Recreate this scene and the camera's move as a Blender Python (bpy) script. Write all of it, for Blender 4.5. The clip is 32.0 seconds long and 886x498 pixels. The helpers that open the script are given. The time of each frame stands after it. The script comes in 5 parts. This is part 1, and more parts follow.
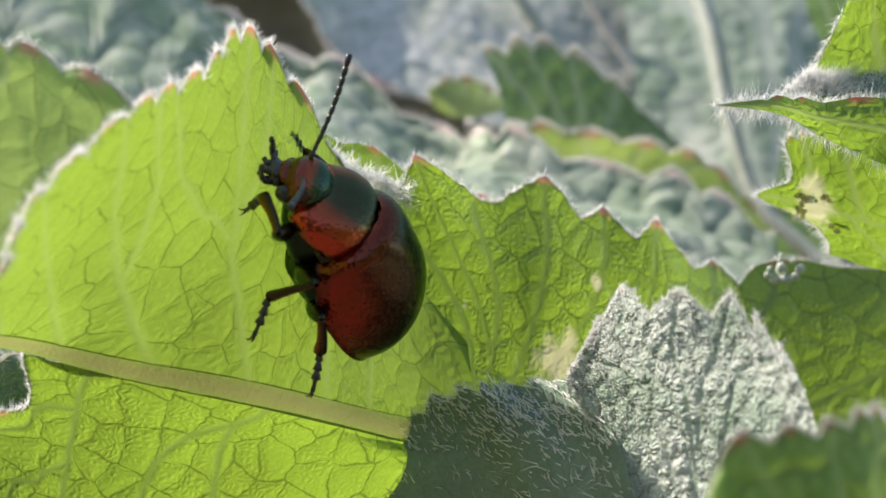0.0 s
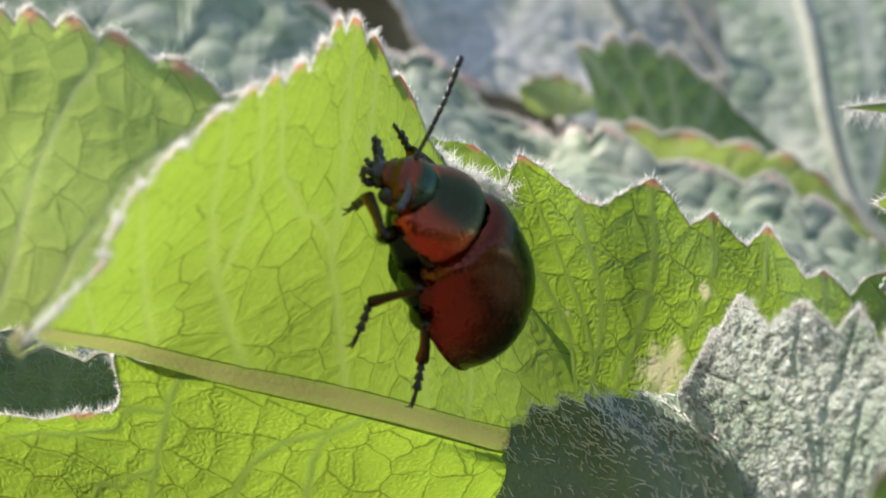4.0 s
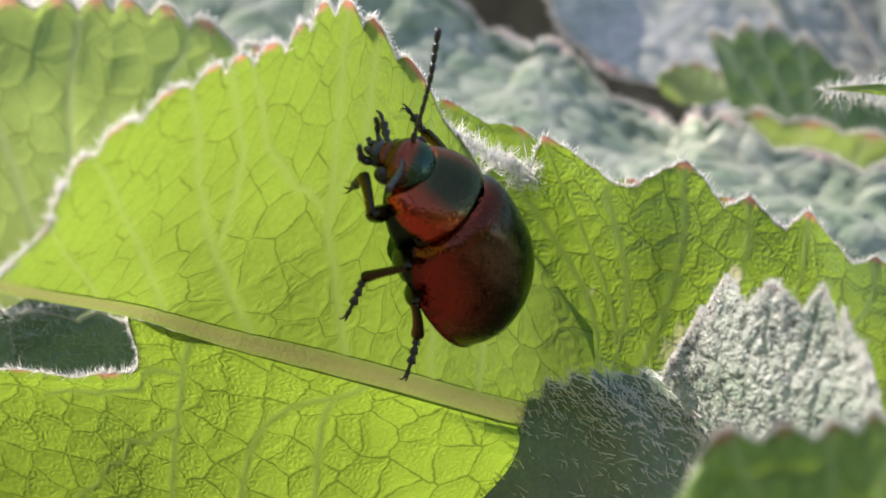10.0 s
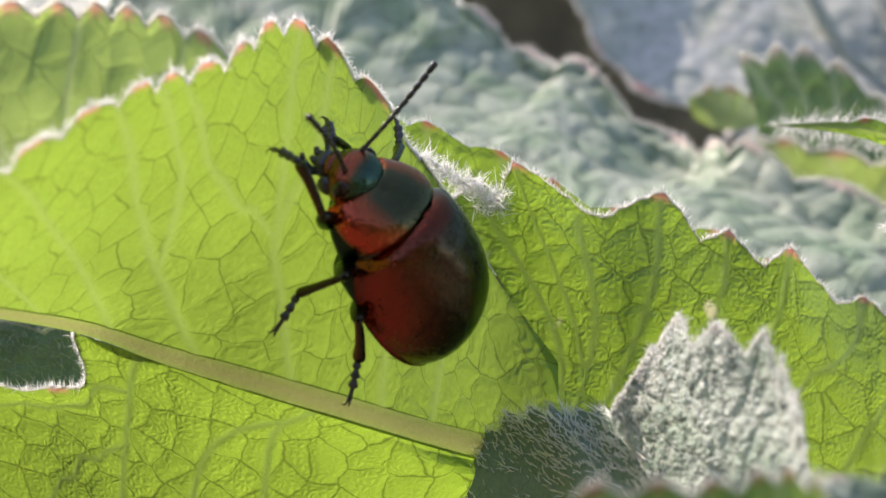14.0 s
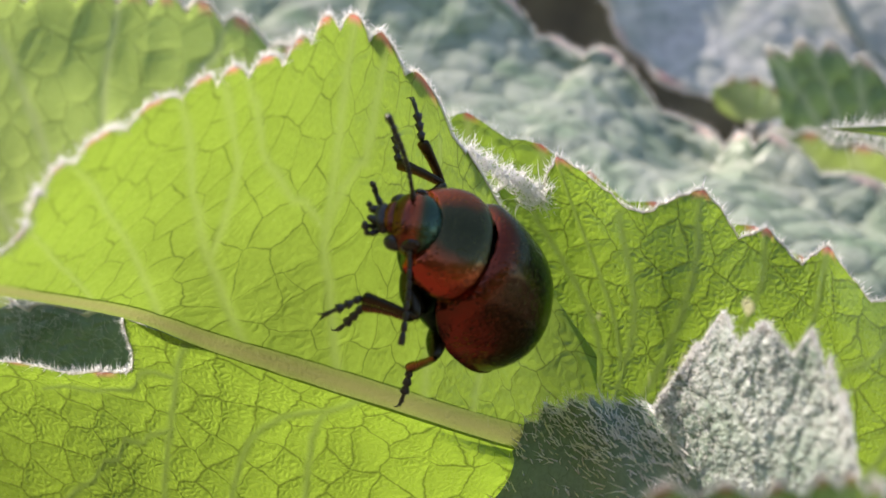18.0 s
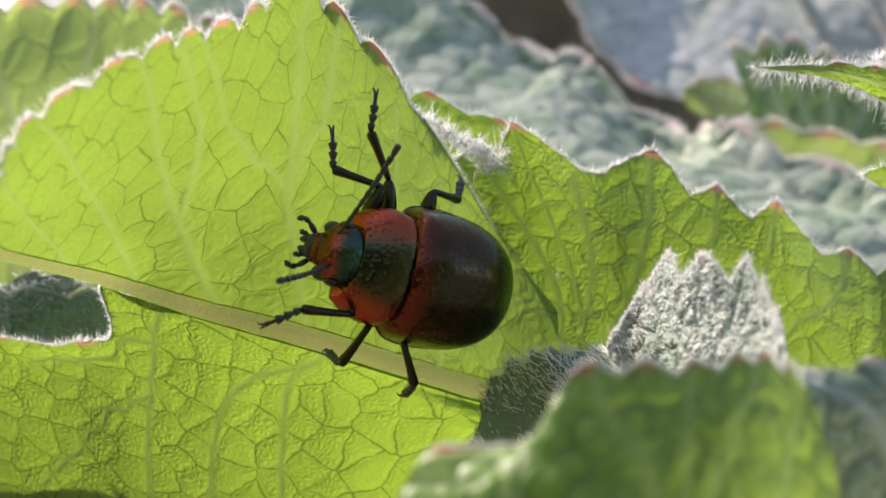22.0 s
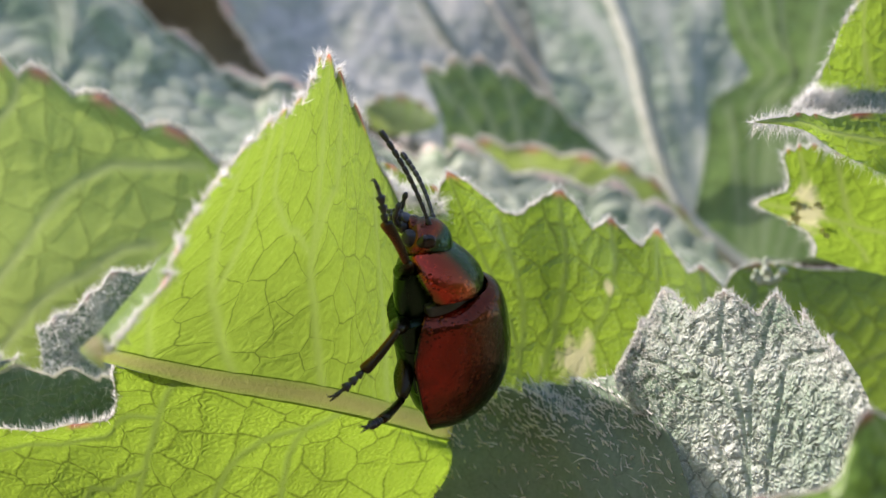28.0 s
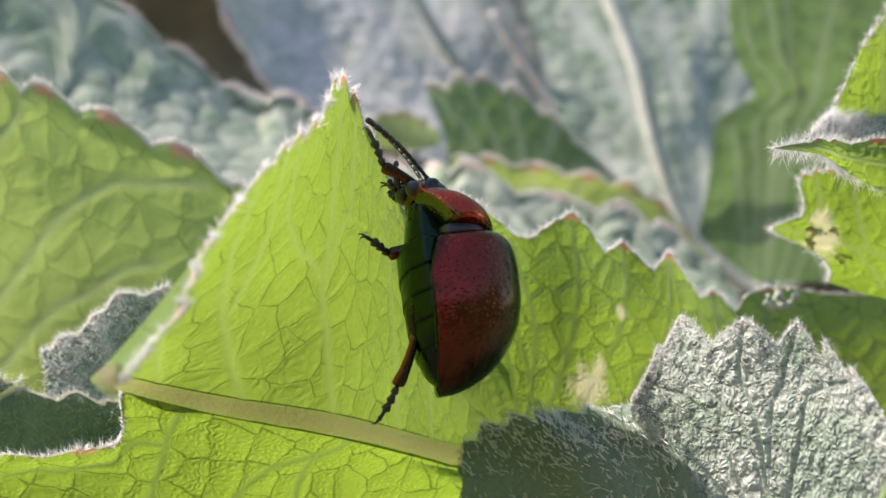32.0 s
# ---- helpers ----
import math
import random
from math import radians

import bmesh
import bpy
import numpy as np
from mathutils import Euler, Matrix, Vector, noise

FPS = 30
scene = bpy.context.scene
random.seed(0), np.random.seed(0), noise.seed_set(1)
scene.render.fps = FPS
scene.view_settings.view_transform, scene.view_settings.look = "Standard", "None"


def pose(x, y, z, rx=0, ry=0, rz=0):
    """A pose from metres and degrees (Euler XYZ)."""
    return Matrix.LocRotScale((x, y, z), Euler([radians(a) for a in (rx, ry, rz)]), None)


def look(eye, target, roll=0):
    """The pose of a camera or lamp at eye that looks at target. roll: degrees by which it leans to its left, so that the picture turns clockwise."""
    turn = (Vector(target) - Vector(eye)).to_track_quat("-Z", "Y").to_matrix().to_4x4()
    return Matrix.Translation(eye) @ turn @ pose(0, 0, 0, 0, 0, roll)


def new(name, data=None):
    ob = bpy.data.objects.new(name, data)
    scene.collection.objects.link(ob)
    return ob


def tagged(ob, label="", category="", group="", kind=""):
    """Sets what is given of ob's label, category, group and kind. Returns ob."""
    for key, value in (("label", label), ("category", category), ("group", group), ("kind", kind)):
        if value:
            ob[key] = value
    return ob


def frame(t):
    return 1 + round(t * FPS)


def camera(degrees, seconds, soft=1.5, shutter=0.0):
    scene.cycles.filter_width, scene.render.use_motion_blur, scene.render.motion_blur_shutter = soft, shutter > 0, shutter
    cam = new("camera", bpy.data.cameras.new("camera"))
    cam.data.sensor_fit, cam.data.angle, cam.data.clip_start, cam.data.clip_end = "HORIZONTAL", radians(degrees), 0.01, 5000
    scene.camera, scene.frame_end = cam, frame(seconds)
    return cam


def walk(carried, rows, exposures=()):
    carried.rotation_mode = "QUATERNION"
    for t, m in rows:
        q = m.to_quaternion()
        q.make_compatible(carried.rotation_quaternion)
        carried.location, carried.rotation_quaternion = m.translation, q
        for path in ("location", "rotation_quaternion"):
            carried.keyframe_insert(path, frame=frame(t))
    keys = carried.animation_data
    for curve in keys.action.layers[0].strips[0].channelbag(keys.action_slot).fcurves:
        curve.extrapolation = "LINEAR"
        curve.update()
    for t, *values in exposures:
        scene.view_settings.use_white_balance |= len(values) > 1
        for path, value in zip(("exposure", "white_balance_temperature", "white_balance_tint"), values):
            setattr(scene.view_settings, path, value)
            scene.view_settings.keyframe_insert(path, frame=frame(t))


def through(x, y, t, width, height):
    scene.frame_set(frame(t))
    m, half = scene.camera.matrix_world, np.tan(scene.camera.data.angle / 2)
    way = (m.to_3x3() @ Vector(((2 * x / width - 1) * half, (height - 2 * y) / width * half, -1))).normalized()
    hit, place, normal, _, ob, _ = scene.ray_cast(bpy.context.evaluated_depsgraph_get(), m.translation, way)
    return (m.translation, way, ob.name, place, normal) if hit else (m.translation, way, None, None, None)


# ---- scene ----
MM = 0.001  # the place is a few centimetres across: plans below are in millimetres


def view(x, y, z, yaw, pitch, roll):
    """A camera pose from millimetres and degrees; yaw 0 looks along +y."""
    return pose(x * MM, y * MM, z * MM, 90 + pitch, 0, yaw) @ pose(0, 0, 0, 0, 0, roll)


cam = camera(30, 32.0, soft=1.45)
cam.data.dof.use_dof = True
cam.data.dof.focus_distance = 67 * MM
cam.data.dof.aperture_fstop = 78
walk(cam, [
    (0, view(-4.91, -60.35, 0.37, -6.51, 2.05, -2.18)),
    (0.5, view(-4.04, -61.21, -0.02, -6.17, 2.00, -1.95)),
    (1, view(-4.27, -61.13, -0.02, -3.68, 2.19, -1.93)),
    (1.5, view(-4.23, -59.83, 0.17, -2.53, 1.64, -1.56)),
    (2, view(-3.41, -59.50, -0.04, -3.27, 1.54, -1.77)),
    (2.5, view(-3.66, -58.42, -0.28, -3.18, 1.50, -1.84)),
    (3, view(-3.97, -57.98, -0.14, -3.40, 2.40, -1.75)),
    (3.5, view(-3.62, -58.01, 0.71, -3.95, 2.95, -1.62)),
    (4, view(-6.07, -57.34, 0.71, -4.16, 2.06, -0.96)),
    (4.5, view(-5.42, -57.31, 0.46, -5.01, 2.55, -1.53)),
    (6.5, view(-3.86, -58.90, 0.64, -3.41, 2.67, -1.84)),
    (7, view(-4.10, -59.04, 0.73, -3.54, 2.79, -1.90)),
    (7.5, view(-4.14, -58.69, 0.58, -3.03, 2.58, -1.89)),
    (8, view(-4.21, -58.71, 0.49, -2.79, 2.41, -2.01)),
    (8.5, view(-4.30, -58.52, 0.54, -2.62, 2.41, -2.06)),
    (9, view(-3.65, -58.49, 0.34, -2.23, 2.16, -2.56)),
    (9.5, view(-0.78, -57.95, -0.17, -0.33, 1.55, -1.13)),
    (10, view(4.04, -59.46, -0.14, 4.99, 1.91, 0.38)),
    (10.5, view(6.38, -60.19, -0.98, 9.74, 2.10, 1.52)),
    (11, view(7.88, -58.66, -0.18, 7.70, 2.50, 2.41)),
    (11.5, view(9.05, -57.71, 0.24, 7.39, 2.60, 2.40)),
    (12, view(8.93, -57.68, -0.02, 7.60, 2.02, 2.33)),
    (12.5, view(10.26, -56.48, -0.08, 9.10, 1.97, 2.12)),
    (13, view(9.68, -56.99, 0.23, 8.48, 2.22, 2.37)),
    (13.5, view(9.36, -57.28, 0.56, 8.10, 2.04, 2.53)),
    (15.5, view(8.72, -58.22, 0.88, 8.37, 2.71, 2.49)),
    (16, view(8.71, -58.41, 0.74, 8.11, 2.75, 2.48)),
    (16.5, view(8.73, -58.44, 0.65, 7.62, 2.07, 2.50)),
    (17, view(8.46, -57.77, 0.57, 7.34, 2.49, 2.45)),
    (17.5, view(6.30, -58.92, -0.08, 5.92, 2.48, 2.66)),
    (18, view(7.36, -58.51, 1.22, 8.01, 1.36, 3.61)),
    (18.5, view(8.39, -58.66, 0.80, 7.03, 3.00, 2.49)),
    (19, view(7.91, -60.09, 0.61, 6.23, 2.39, 1.95)),
    (19.5, view(7.71, -60.20, 0.87, 6.95, 1.53, 1.56)),
    (20, view(7.29, -60.32, 1.11, 6.92, 1.41, 1.72)),
    (20.5, view(8.58, -59.74, -0.28, 7.37, 0.97, 1.75)),
    (21, view(8.04, -59.86, -2.07, 8.87, 2.70, 2.17)),
    (21.5, view(11.61, -58.61, -1.28, 9.89, 2.01, 2.85)),
    (22, view(9.87, -61.19, -2.72, 8.36, 3.25, 1.34)),
    (22.5, view(10.78, -61.33, -0.69, 8.46, 1.76, 1.68)),
    (23, view(8.41, -62.02, -0.79, 7.21, 1.83, 1.04)),
    (23.5, view(7.84, -60.79, 0.63, 5.83, 0.93, 1.34)),
    (24, view(4.21, -61.04, 0.25, -1.46, 1.83, 0.97)),
    (24.5, view(-2.68, -60.92, 0.49, -3.49, 2.24, 0.56)),
    (25, view(-7.39, -59.65, -0.23, -7.69, 2.65, -1.07)),
    (25.5, view(-10.25, -60.66, -0.18, -9.89, 0.06, -2.06)),
    (27.5, view(-14.14, -63.07, 1.98, -13.97, -0.31, -3.11)),
    (28, view(-15.26, -63.45, 0.52, -12.82, 2.23, -3.61)),
    (28.5, view(-15.97, -63.68, 2.53, -13.20, 0.49, -2.85)),
    (29, view(-15.63, -62.98, 1.91, -13.43, -0.46, -3.05)),
    (29.5, view(-15.44, -61.54, 1.58, -13.92, -0.84, -2.73)),
    (30, view(-16.02, -62.21, 2.39, -13.83, 0.32, -2.41)),
    (30.5, view(-15.46, -62.28, 2.41, -14.29, 0.19, -2.43)),
    (31, view(-14.95, -62.40, 2.41, -14.48, 0.17, -2.41)),
    (31.5, view(-15.85, -62.01, 2.67, -13.92, 0.65, -2.47)),
    (32, view(-15.96, -62.10, 1.22, -13.22, 2.58, -3.17)),
], exposures=[(0, 0.88, 7000, 14), (9, 0.9, 7000, 19), (32, 0.9, 7000, 21)])

# ---- light ----
SUN_WAY = Vector((-0.6, 0.24, 0.76)).normalized()  # towards the sun
world = bpy.data.worlds.new("sky")
scene.world = world
world.use_nodes = True
wt = world.node_tree
wt.nodes.clear()
sky = wt.nodes.new("ShaderNodeTexSky")
sky.sky_type = "NISHITA"
sky.sun_disc = False
sky.sun_elevation = math.asin(SUN_WAY.z)
sky.sun_rotation = math.atan2(SUN_WAY.x, SUN_WAY.y)
back = wt.nodes.new("ShaderNodeBackground")
back.inputs["Strength"].default_value = 0.15
wout = wt.nodes.new("ShaderNodeOutputWorld")
wt.links.new(sky.outputs[0], back.inputs[0])
wt.links.new(back.outputs[0], wout.inputs[0])
lamp = bpy.data.lights.new("sun", "SUN")
lamp.energy, lamp.angle, lamp.color = 4.2, radians(0.6), (1.0, 0.95, 0.86)
sun = new("sun", lamp)
sun.matrix_world = look(SUN_WAY * 2.0, (0, 0, 0))


# ---- materials ----
def nodes_of(name):
    m = bpy.data.materials.new(name)
    m.use_nodes = True
    t = m.node_tree
    t.nodes.clear()
    out = t.nodes.new("ShaderNodeOutputMaterial")
    return m, t, out


def mixed(t, fac, a, b):
    n = t.nodes.new("ShaderNodeMix")
    n.data_type = "RGBA"
    for sock, v in ((n.inputs[0], fac), (n.inputs[6], a), (n.inputs[7], b)):
        if hasattr(v, "is_output"):
            t.links.new(v, sock)
        elif sock is n.inputs[0]:
            sock.default_value = v
        else:
            sock.default_value = (*v, 1) if len(v) == 3 else v
    return n.outputs[2]


def ramp(t, fac, lo, hi, a=0.0, b=1.0):
    n = t.nodes.new("ShaderNodeMapRange")
    t.links.new(fac, n.inputs[0])
    for i, v in zip((1, 2, 3, 4), (lo, hi, a, b)):
        n.inputs[i].default_value = v
    return n.outputs[0]


def times_(t, a, b, op="MULTIPLY"):
    n = t.nodes.new("ShaderNodeMath")
    n.operation = op
    for i, v in enumerate((a, b)):
        if hasattr(v, "is_output"):
            t.links.new(v, n.inputs[i])
        else:
            n.inputs[i].default_value = v
    return n.outputs[0]


def noisy(t, scale, detail=4.0, rough=0.55, coords=None):
    n = t.nodes.new("ShaderNodeTexNoise")
    n.inputs["Scale"].default_value = scale
    n.inputs["Detail"].default_value = detail
    n.inputs["Roughness"].default_value = rough
    t.links.new(coords if coords else t.nodes.new("ShaderNodeTexCoord").outputs["Object"], n.inputs["Vector"])
    return n.outputs[0]


def attr(t, name):
    n = t.nodes.new("ShaderNodeAttribute")
    n.attribute_name = name
    return n.outputs["Fac"]


def net_lines(t, size, width, uneven=0.5, coords=None, dome=0.3):
    """A net of fine veins over a leaf's own millimetres: its dark lines, and how high the cells swell between them."""
    v = t.nodes.new("ShaderNodeTexVoronoi")
    v.voronoi_dimensions, v.feature = "2D", "DISTANCE_TO_EDGE"
    v.inputs["Scale"].default_value = 1 / size
    v.inputs["Randomness"].default_value = 0.97
    t.links.new(coords, v.inputs["Vector"])
    gap = v.outputs["Distance"]
    thick = ramp(t, noisy(t, 1.1 / size, 2, 0.5, coords), 0.32, 0.66, width * (1 - uneven), width * (1 + uneven))
    line = times_(t, 1.0, times_(t, gap, times_(t, thick, 1 / size), "DIVIDE"), "SUBTRACT")
    n = t.nodes.new("ShaderNodeClamp")
    t.links.new(line, n.inputs[0])
    s = t.nodes.new("ShaderNodeMapRange")
    s.interpolation_type = "SMOOTHERSTEP"
    t.links.new(gap, s.inputs[0])
    s.inputs[1].default_value, s.inputs[2].default_value = 0.0, dome
    return n.outputs[0], s.outputs[0]


def leaf_material(name, green, deep, vein, through, share=0.5, down=0.0, rough=0.5, gloss=0.4, tip=(0.55, 0.12, 0.1), grain=0.5, net=0.0, relief=0.09, fine_net=0.3, line=0.045, vein_show=0.55, patch=(0.1, 0.55), vein_rise=1.1):
    """A leaf: green lamina with darker grooves, pale veins, reddish tooth tips and a pale down of hairs; light passes through it.
    net: the size of the cells between its fine veins, in millimetres, for leaves that show them."""
    m, t, out = nodes_of(name)
    fine = noisy(t, 5200, 3)
    broad = noisy(t, 230, 3)
    groove = attr(t, "groove")
    height = times_(t, noisy(t, 4200, 4, 0.6), 0.06)
    if net:
        at = t.nodes.new("ShaderNodeAttribute")
        at.attribute_name = "net"
        wander = t.nodes.new("ShaderNodeVectorMath")
        wander.operation = "MULTIPLY_ADD"
        drift = t.nodes.new("ShaderNodeTexNoise")
        drift.inputs["Scale"].default_value = 0.9
        drift.inputs["Detail"].default_value = 4.0
        t.links.new(at.outputs["Vector"], drift.inputs["Vector"])
        t.links.new(drift.outputs["Color"], wander.inputs[0])
        wander.inputs[1].default_value = (0.55, 0.55, 0.0)
        t.links.new(at.outputs["Vector"], wander.inputs[2])
        line1, swell1 = net_lines(t, net, line, 0.75, wander.outputs[0])
        line2, swell2 = net_lines(t, net * fine_net, line * 0.55, 0.9, wander.outputs[0], 0.55)
        free = times_(t, 1.0, attr(t, "vein"), "SUBTRACT")
        patchy = ramp(t, noisy(t, 420, 2), 0.38, 0.6, *patch)
        groove = times_(t, times_(t, line1, times_(t, times_(t, line2, patchy), 0.3), "MAXIMUM"), free)
        height = times_(t, times_(t, times_(t, swell1, relief), times_(t, swell2, times_(t, patchy, relief * 0.75)), "ADD"), times_(t, height, 0.5), "ADD")
        height = times_(t, times_(t, height, free), times_(t, attr(t, "vein"), relief * vein_rise), "ADD")
    col = mixed(t, ramp(t, broad, 0.35, 0.68), green, deep)
    col = mixed(t, ramp(t, fine, 0.42, 0.75, 0.0, 0.45), col, tuple(c * 0.55 for c in deep))
    col = mixed(t, times_(t, groove, 0.8), col, tuple(c * 0.4 for c in deep))
    col = mixed(t, times_(t, attr(t, "vein"), vein_show), col, vein)
    downy = noisy(t, 3000, 4, 0.7)
    col = mixed(t, ramp(t, downy, 0.62 - down * 0.5, 0.8 - down * 0.3, 0.0, 0.2 + 0.7 * down), col, (0.8, 0.78, 0.76))
    col = mixed(t, attr(t, "pale"), col, (0.72, 0.68, 0.42))
    col = mixed(t, attr(t, "tip"), col, tip)
    bsdf = t.nodes.new("ShaderNodeBsdfPrincipled")
    t.links.new(col, bsdf.inputs["Base Color"])
    t.links.new(ramp(t, fine, 0.3, 0.7, rough - 0.12, rough + 0.12), bsdf.inputs["Roughness"])
    bsdf.inputs["Specular IOR Level"].default_value = gloss
    bump = t.nodes.new("ShaderNodeBump")
    bump.inputs["Strength"].default_value = grain
    bump.inputs["Distance"].default_value = 1 * MM
    t.links.new(height, bump.inputs["Height"])
    t.links.new(bump.outputs[0], bsdf.inputs["Normal"])
    thru = t.nodes.new("ShaderNodeBsdfTranslucent")
    glow = mixed(t, ramp(t, broad, 0.3, 0.7), through, tuple(c * 0.8 for c in through))
    glow = mixed(t, times_(t, groove, 0.9), glow, tuple(c * 0.3 for c in through))
    glow = mixed(t, times_(t, attr(t, "vein"), vein_show * 0.75), glow, tuple(0.2 * a + 0.8 * b for a, b in zip(through, vein)))
    glow = mixed(t, attr(t, "pale"), glow, (0.72, 0.7, 0.4))
    glow = mixed(t, attr(t, "tip"), glow, tip)
    t.links.new(glow, thru.inputs["Color"])
    t.links.new(bump.outputs[0], thru.inputs["Normal"])
    mix = t.nodes.new("ShaderNodeMixShader")
    mix.inputs[0].default_value = share
    t.links.new(bsdf.outputs[0], mix.inputs[1])
    t.links.new(thru.outputs[0], mix.inputs[2])
    t.links.new(mix.outputs[0], out.inputs[0])
    return m


BRIGHT = leaf_material("bright_leaf", (0.19, 0.32, 0.06), (0.15, 0.27, 0.045), (0.3, 0.36, 0.19), (0.28, 0.43, 0.05), 0.47, 0.0, 0.4, 0.5, (0.75, 0.25, 0.22), grain=0.8, net=1.15, relief=0.05, line=0.032, vein_show=0.3, patch=(0.2, 0.9))
COARSE = leaf_material("coarse_bright_leaf", (0.2, 0.35, 0.055), (0.14, 0.27, 0.035), (0.11, 0.17, 0.07), (0.35, 0.55, 0.05), 0.45, 0.0, 0.33, 0.7, (0.75, 0.25, 0.22), grain=0.9, net=1.5, relief=0.05, fine_net=0.2, line=0.065, vein_show=0.7, patch=(0.25, 0.95), vein_rise=0.1)
RIB = leaf_material("rib", (0.2, 0.29, 0.07), (0.17, 0.25, 0.06), (0.26, 0.21, 0.11), (0.29, 0.38, 0.08), 0.47, 0.04, 0.5, 0.4, grain=1.0, vein_show=0.75)
SIDE = leaf_material("side_leaf", (0.19, 0.32, 0.055), (0.12, 0.23, 0.04), (0.3, 0.32, 0.17), (0.34, 0.53, 0.05), 0.52, 0.03, 0.42, 0.5, net=1.2, relief=0.045, line=0.035, patch=(0.2, 0.9))
WHITE = leaf_material("downy_leaf", (0.68, 0.73, 0.69), (0.27, 0.42, 0.28), (0.2, 0.31, 0.2), (0.72, 0.8, 0.72), 0.34, 0.16, 0.45, 0.6, (0.75, 0.66, 0.62), 1.0, net=0.95, relief=0.12, fine_net=0.26, line=0.12, patch=(0.8, 1.2), vein_show=0.8)
# dark base: the shade on the shaded leaf is put into its colour
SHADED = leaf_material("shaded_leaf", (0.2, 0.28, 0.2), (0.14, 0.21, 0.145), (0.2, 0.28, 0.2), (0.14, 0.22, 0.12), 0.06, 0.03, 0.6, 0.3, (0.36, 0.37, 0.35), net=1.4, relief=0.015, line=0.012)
FRONT = leaf_material("front_leaf", (0.21, 0.37, 0.07), (0.13, 0.27, 0.04), (0.34, 0.45, 0.18), (0.36, 0.56, 0.07), 0.42, 0.02, 0.4, 0.5)
QUILT = leaf_material("quilted_leaf", (0.44, 0.49, 0.41), (0.2, 0.3, 0.19), (0.52, 0.55, 0.48), (0.3, 0.42, 0.2), 0.18, 0.22, 0.6, 0.25, (0.85, 0.6, 0.56), 0.5)
BACKGREEN = leaf_material("back_green_leaf", (0.28, 0.43, 0.13), (0.2, 0.35, 0.1), (0.42, 0.48, 0.3), (0.5, 0.68, 0.17), 0.52, 0.1, 0.5, 0.45, (0.75, 0.3, 0.25), 0.5, net=2.0, relief=0.07)
# its pale patches put a silvery sheen into the colour
PILLOW = leaf_material("pillowed_leaf", (0.46, 0.5, 0.41), (0.2, 0.3, 0.18), (0.4, 0.45, 0.36), (0.27, 0.4, 0.16), 0.2, 0.12, 0.5, 0.4, (0.85, 0.6, 0.56), 0.4)
DEEP = leaf_material("deep_green_leaf", (0.22, 0.32, 0.18), (0.15, 0.27, 0.12), (0.4, 0.46, 0.36), (0.22, 0.38, 0.12), 0.35, 0.2, 0.5, 0.5, (0.85, 0.65, 0.6), 0.4)
SILVER = leaf_material("silver_leaf", (0.62, 0.62, 0.56), (0.32, 0.38, 0.28), (0.74, 0.74, 0.68), (0.34, 0.42, 0.25), 0.18, 0.42, 0.5, 0.6, grain=0.4)


def plain(name, col, rough=0.6, other=None, scale=1500, metal=0.0, thin=0.0):
    m, t, out = nodes_of(name)
    b = t.nodes.new("ShaderNodeBsdfPrincipled")
    t.links.new(mixed(t, ramp(t, noisy(t, scale, 5, 0.6), 0.35, 0.7), col, other or tuple(c * 0.6 for c in col)), b.inputs["Base Color"])
    b.inputs["Roughness"].default_value, b.inputs["Metallic"].default_value = rough, metal
    b.inputs["Transmission Weight"].default_value = thin
    t.links.new(b.outputs[0], out.inputs[0])
    return m


def hair_material():
    m, t, out = nodes_of("white_hair")
    a, b, mix = t.nodes.new("ShaderNodeBsdfPrincipled"), t.nodes.new("ShaderNodeBsdfTranslucent"), t.nodes.new("ShaderNodeMixShader")
    a.inputs["Base Color"].default_value, a.inputs["Roughness"].default_value = (0.85, 0.86, 0.84, 1), 0.35
    b.inputs["Color"].default_value = (0.9, 0.9, 0.88, 1)
    mix.inputs[0].default_value = 0.65
    t.links.new(a.outputs[0], mix.inputs[1]), t.links.new(b.outputs[0], mix.inputs[2])
    t.links.new(mix.outputs[0], out.inputs[0])
    return m


HAIR = hair_material()
MARGIN = leaf_material("leaf_margin", (0.7, 0.72, 0.6), (0.62, 0.5, 0.42), (0.7, 0.7, 0.6), (0.9, 0.88, 0.75), 0.6, 0.5, 0.5, 0.4, grain=0.3)
STEM = plain("stem", (0.45, 0.47, 0.43), 0.6, (0.35, 0.28, 0.22), 500)
SOIL = plain("soil", (0.13, 0.095, 0.05), 0.95, (0.05, 0.04, 0.025), 160)
PALESTEM = plain("pale_stem", (0.5, 0.52, 0.45), 0.6, (0.32, 0.36, 0.28), 700)
EDGING = leaf_material("edging", (0.5, 0.56, 0.4), (0.42, 0.5, 0.32), (0.5, 0.5, 0.4), (0.6, 0.68, 0.4), 0.5, 0.25, 0.6, 0.3)
BUD = plain("bud", (0.4, 0.48, 0.36), 0.7, (0.6, 0.62, 0.55), 1500)
GALL = leaf_material("pale_gall", (0.8, 0.78, 0.55), (0.66, 0.62, 0.36), (0.7, 0.7, 0.5), (0.95, 0.93, 0.7), 0.6, 0.1, 0.6, 0.3)


# ---- builders ----
def part(name, bm, material, parent, label=""):
    me = bpy.data.meshes.new(name)
    if isinstance(bm, bmesh.types.BMesh):
        bm.to_mesh(me)
        bm.free()
    else:
        me.from_pydata(*bm)
    me.materials.append(material)
    me.shade_smooth()
    ob = new(name, me)
    ob.parent = parent
    if parent is not None and parent.type == "EMPTY":
        ob.location = -parent.location
    return tagged(ob, label)


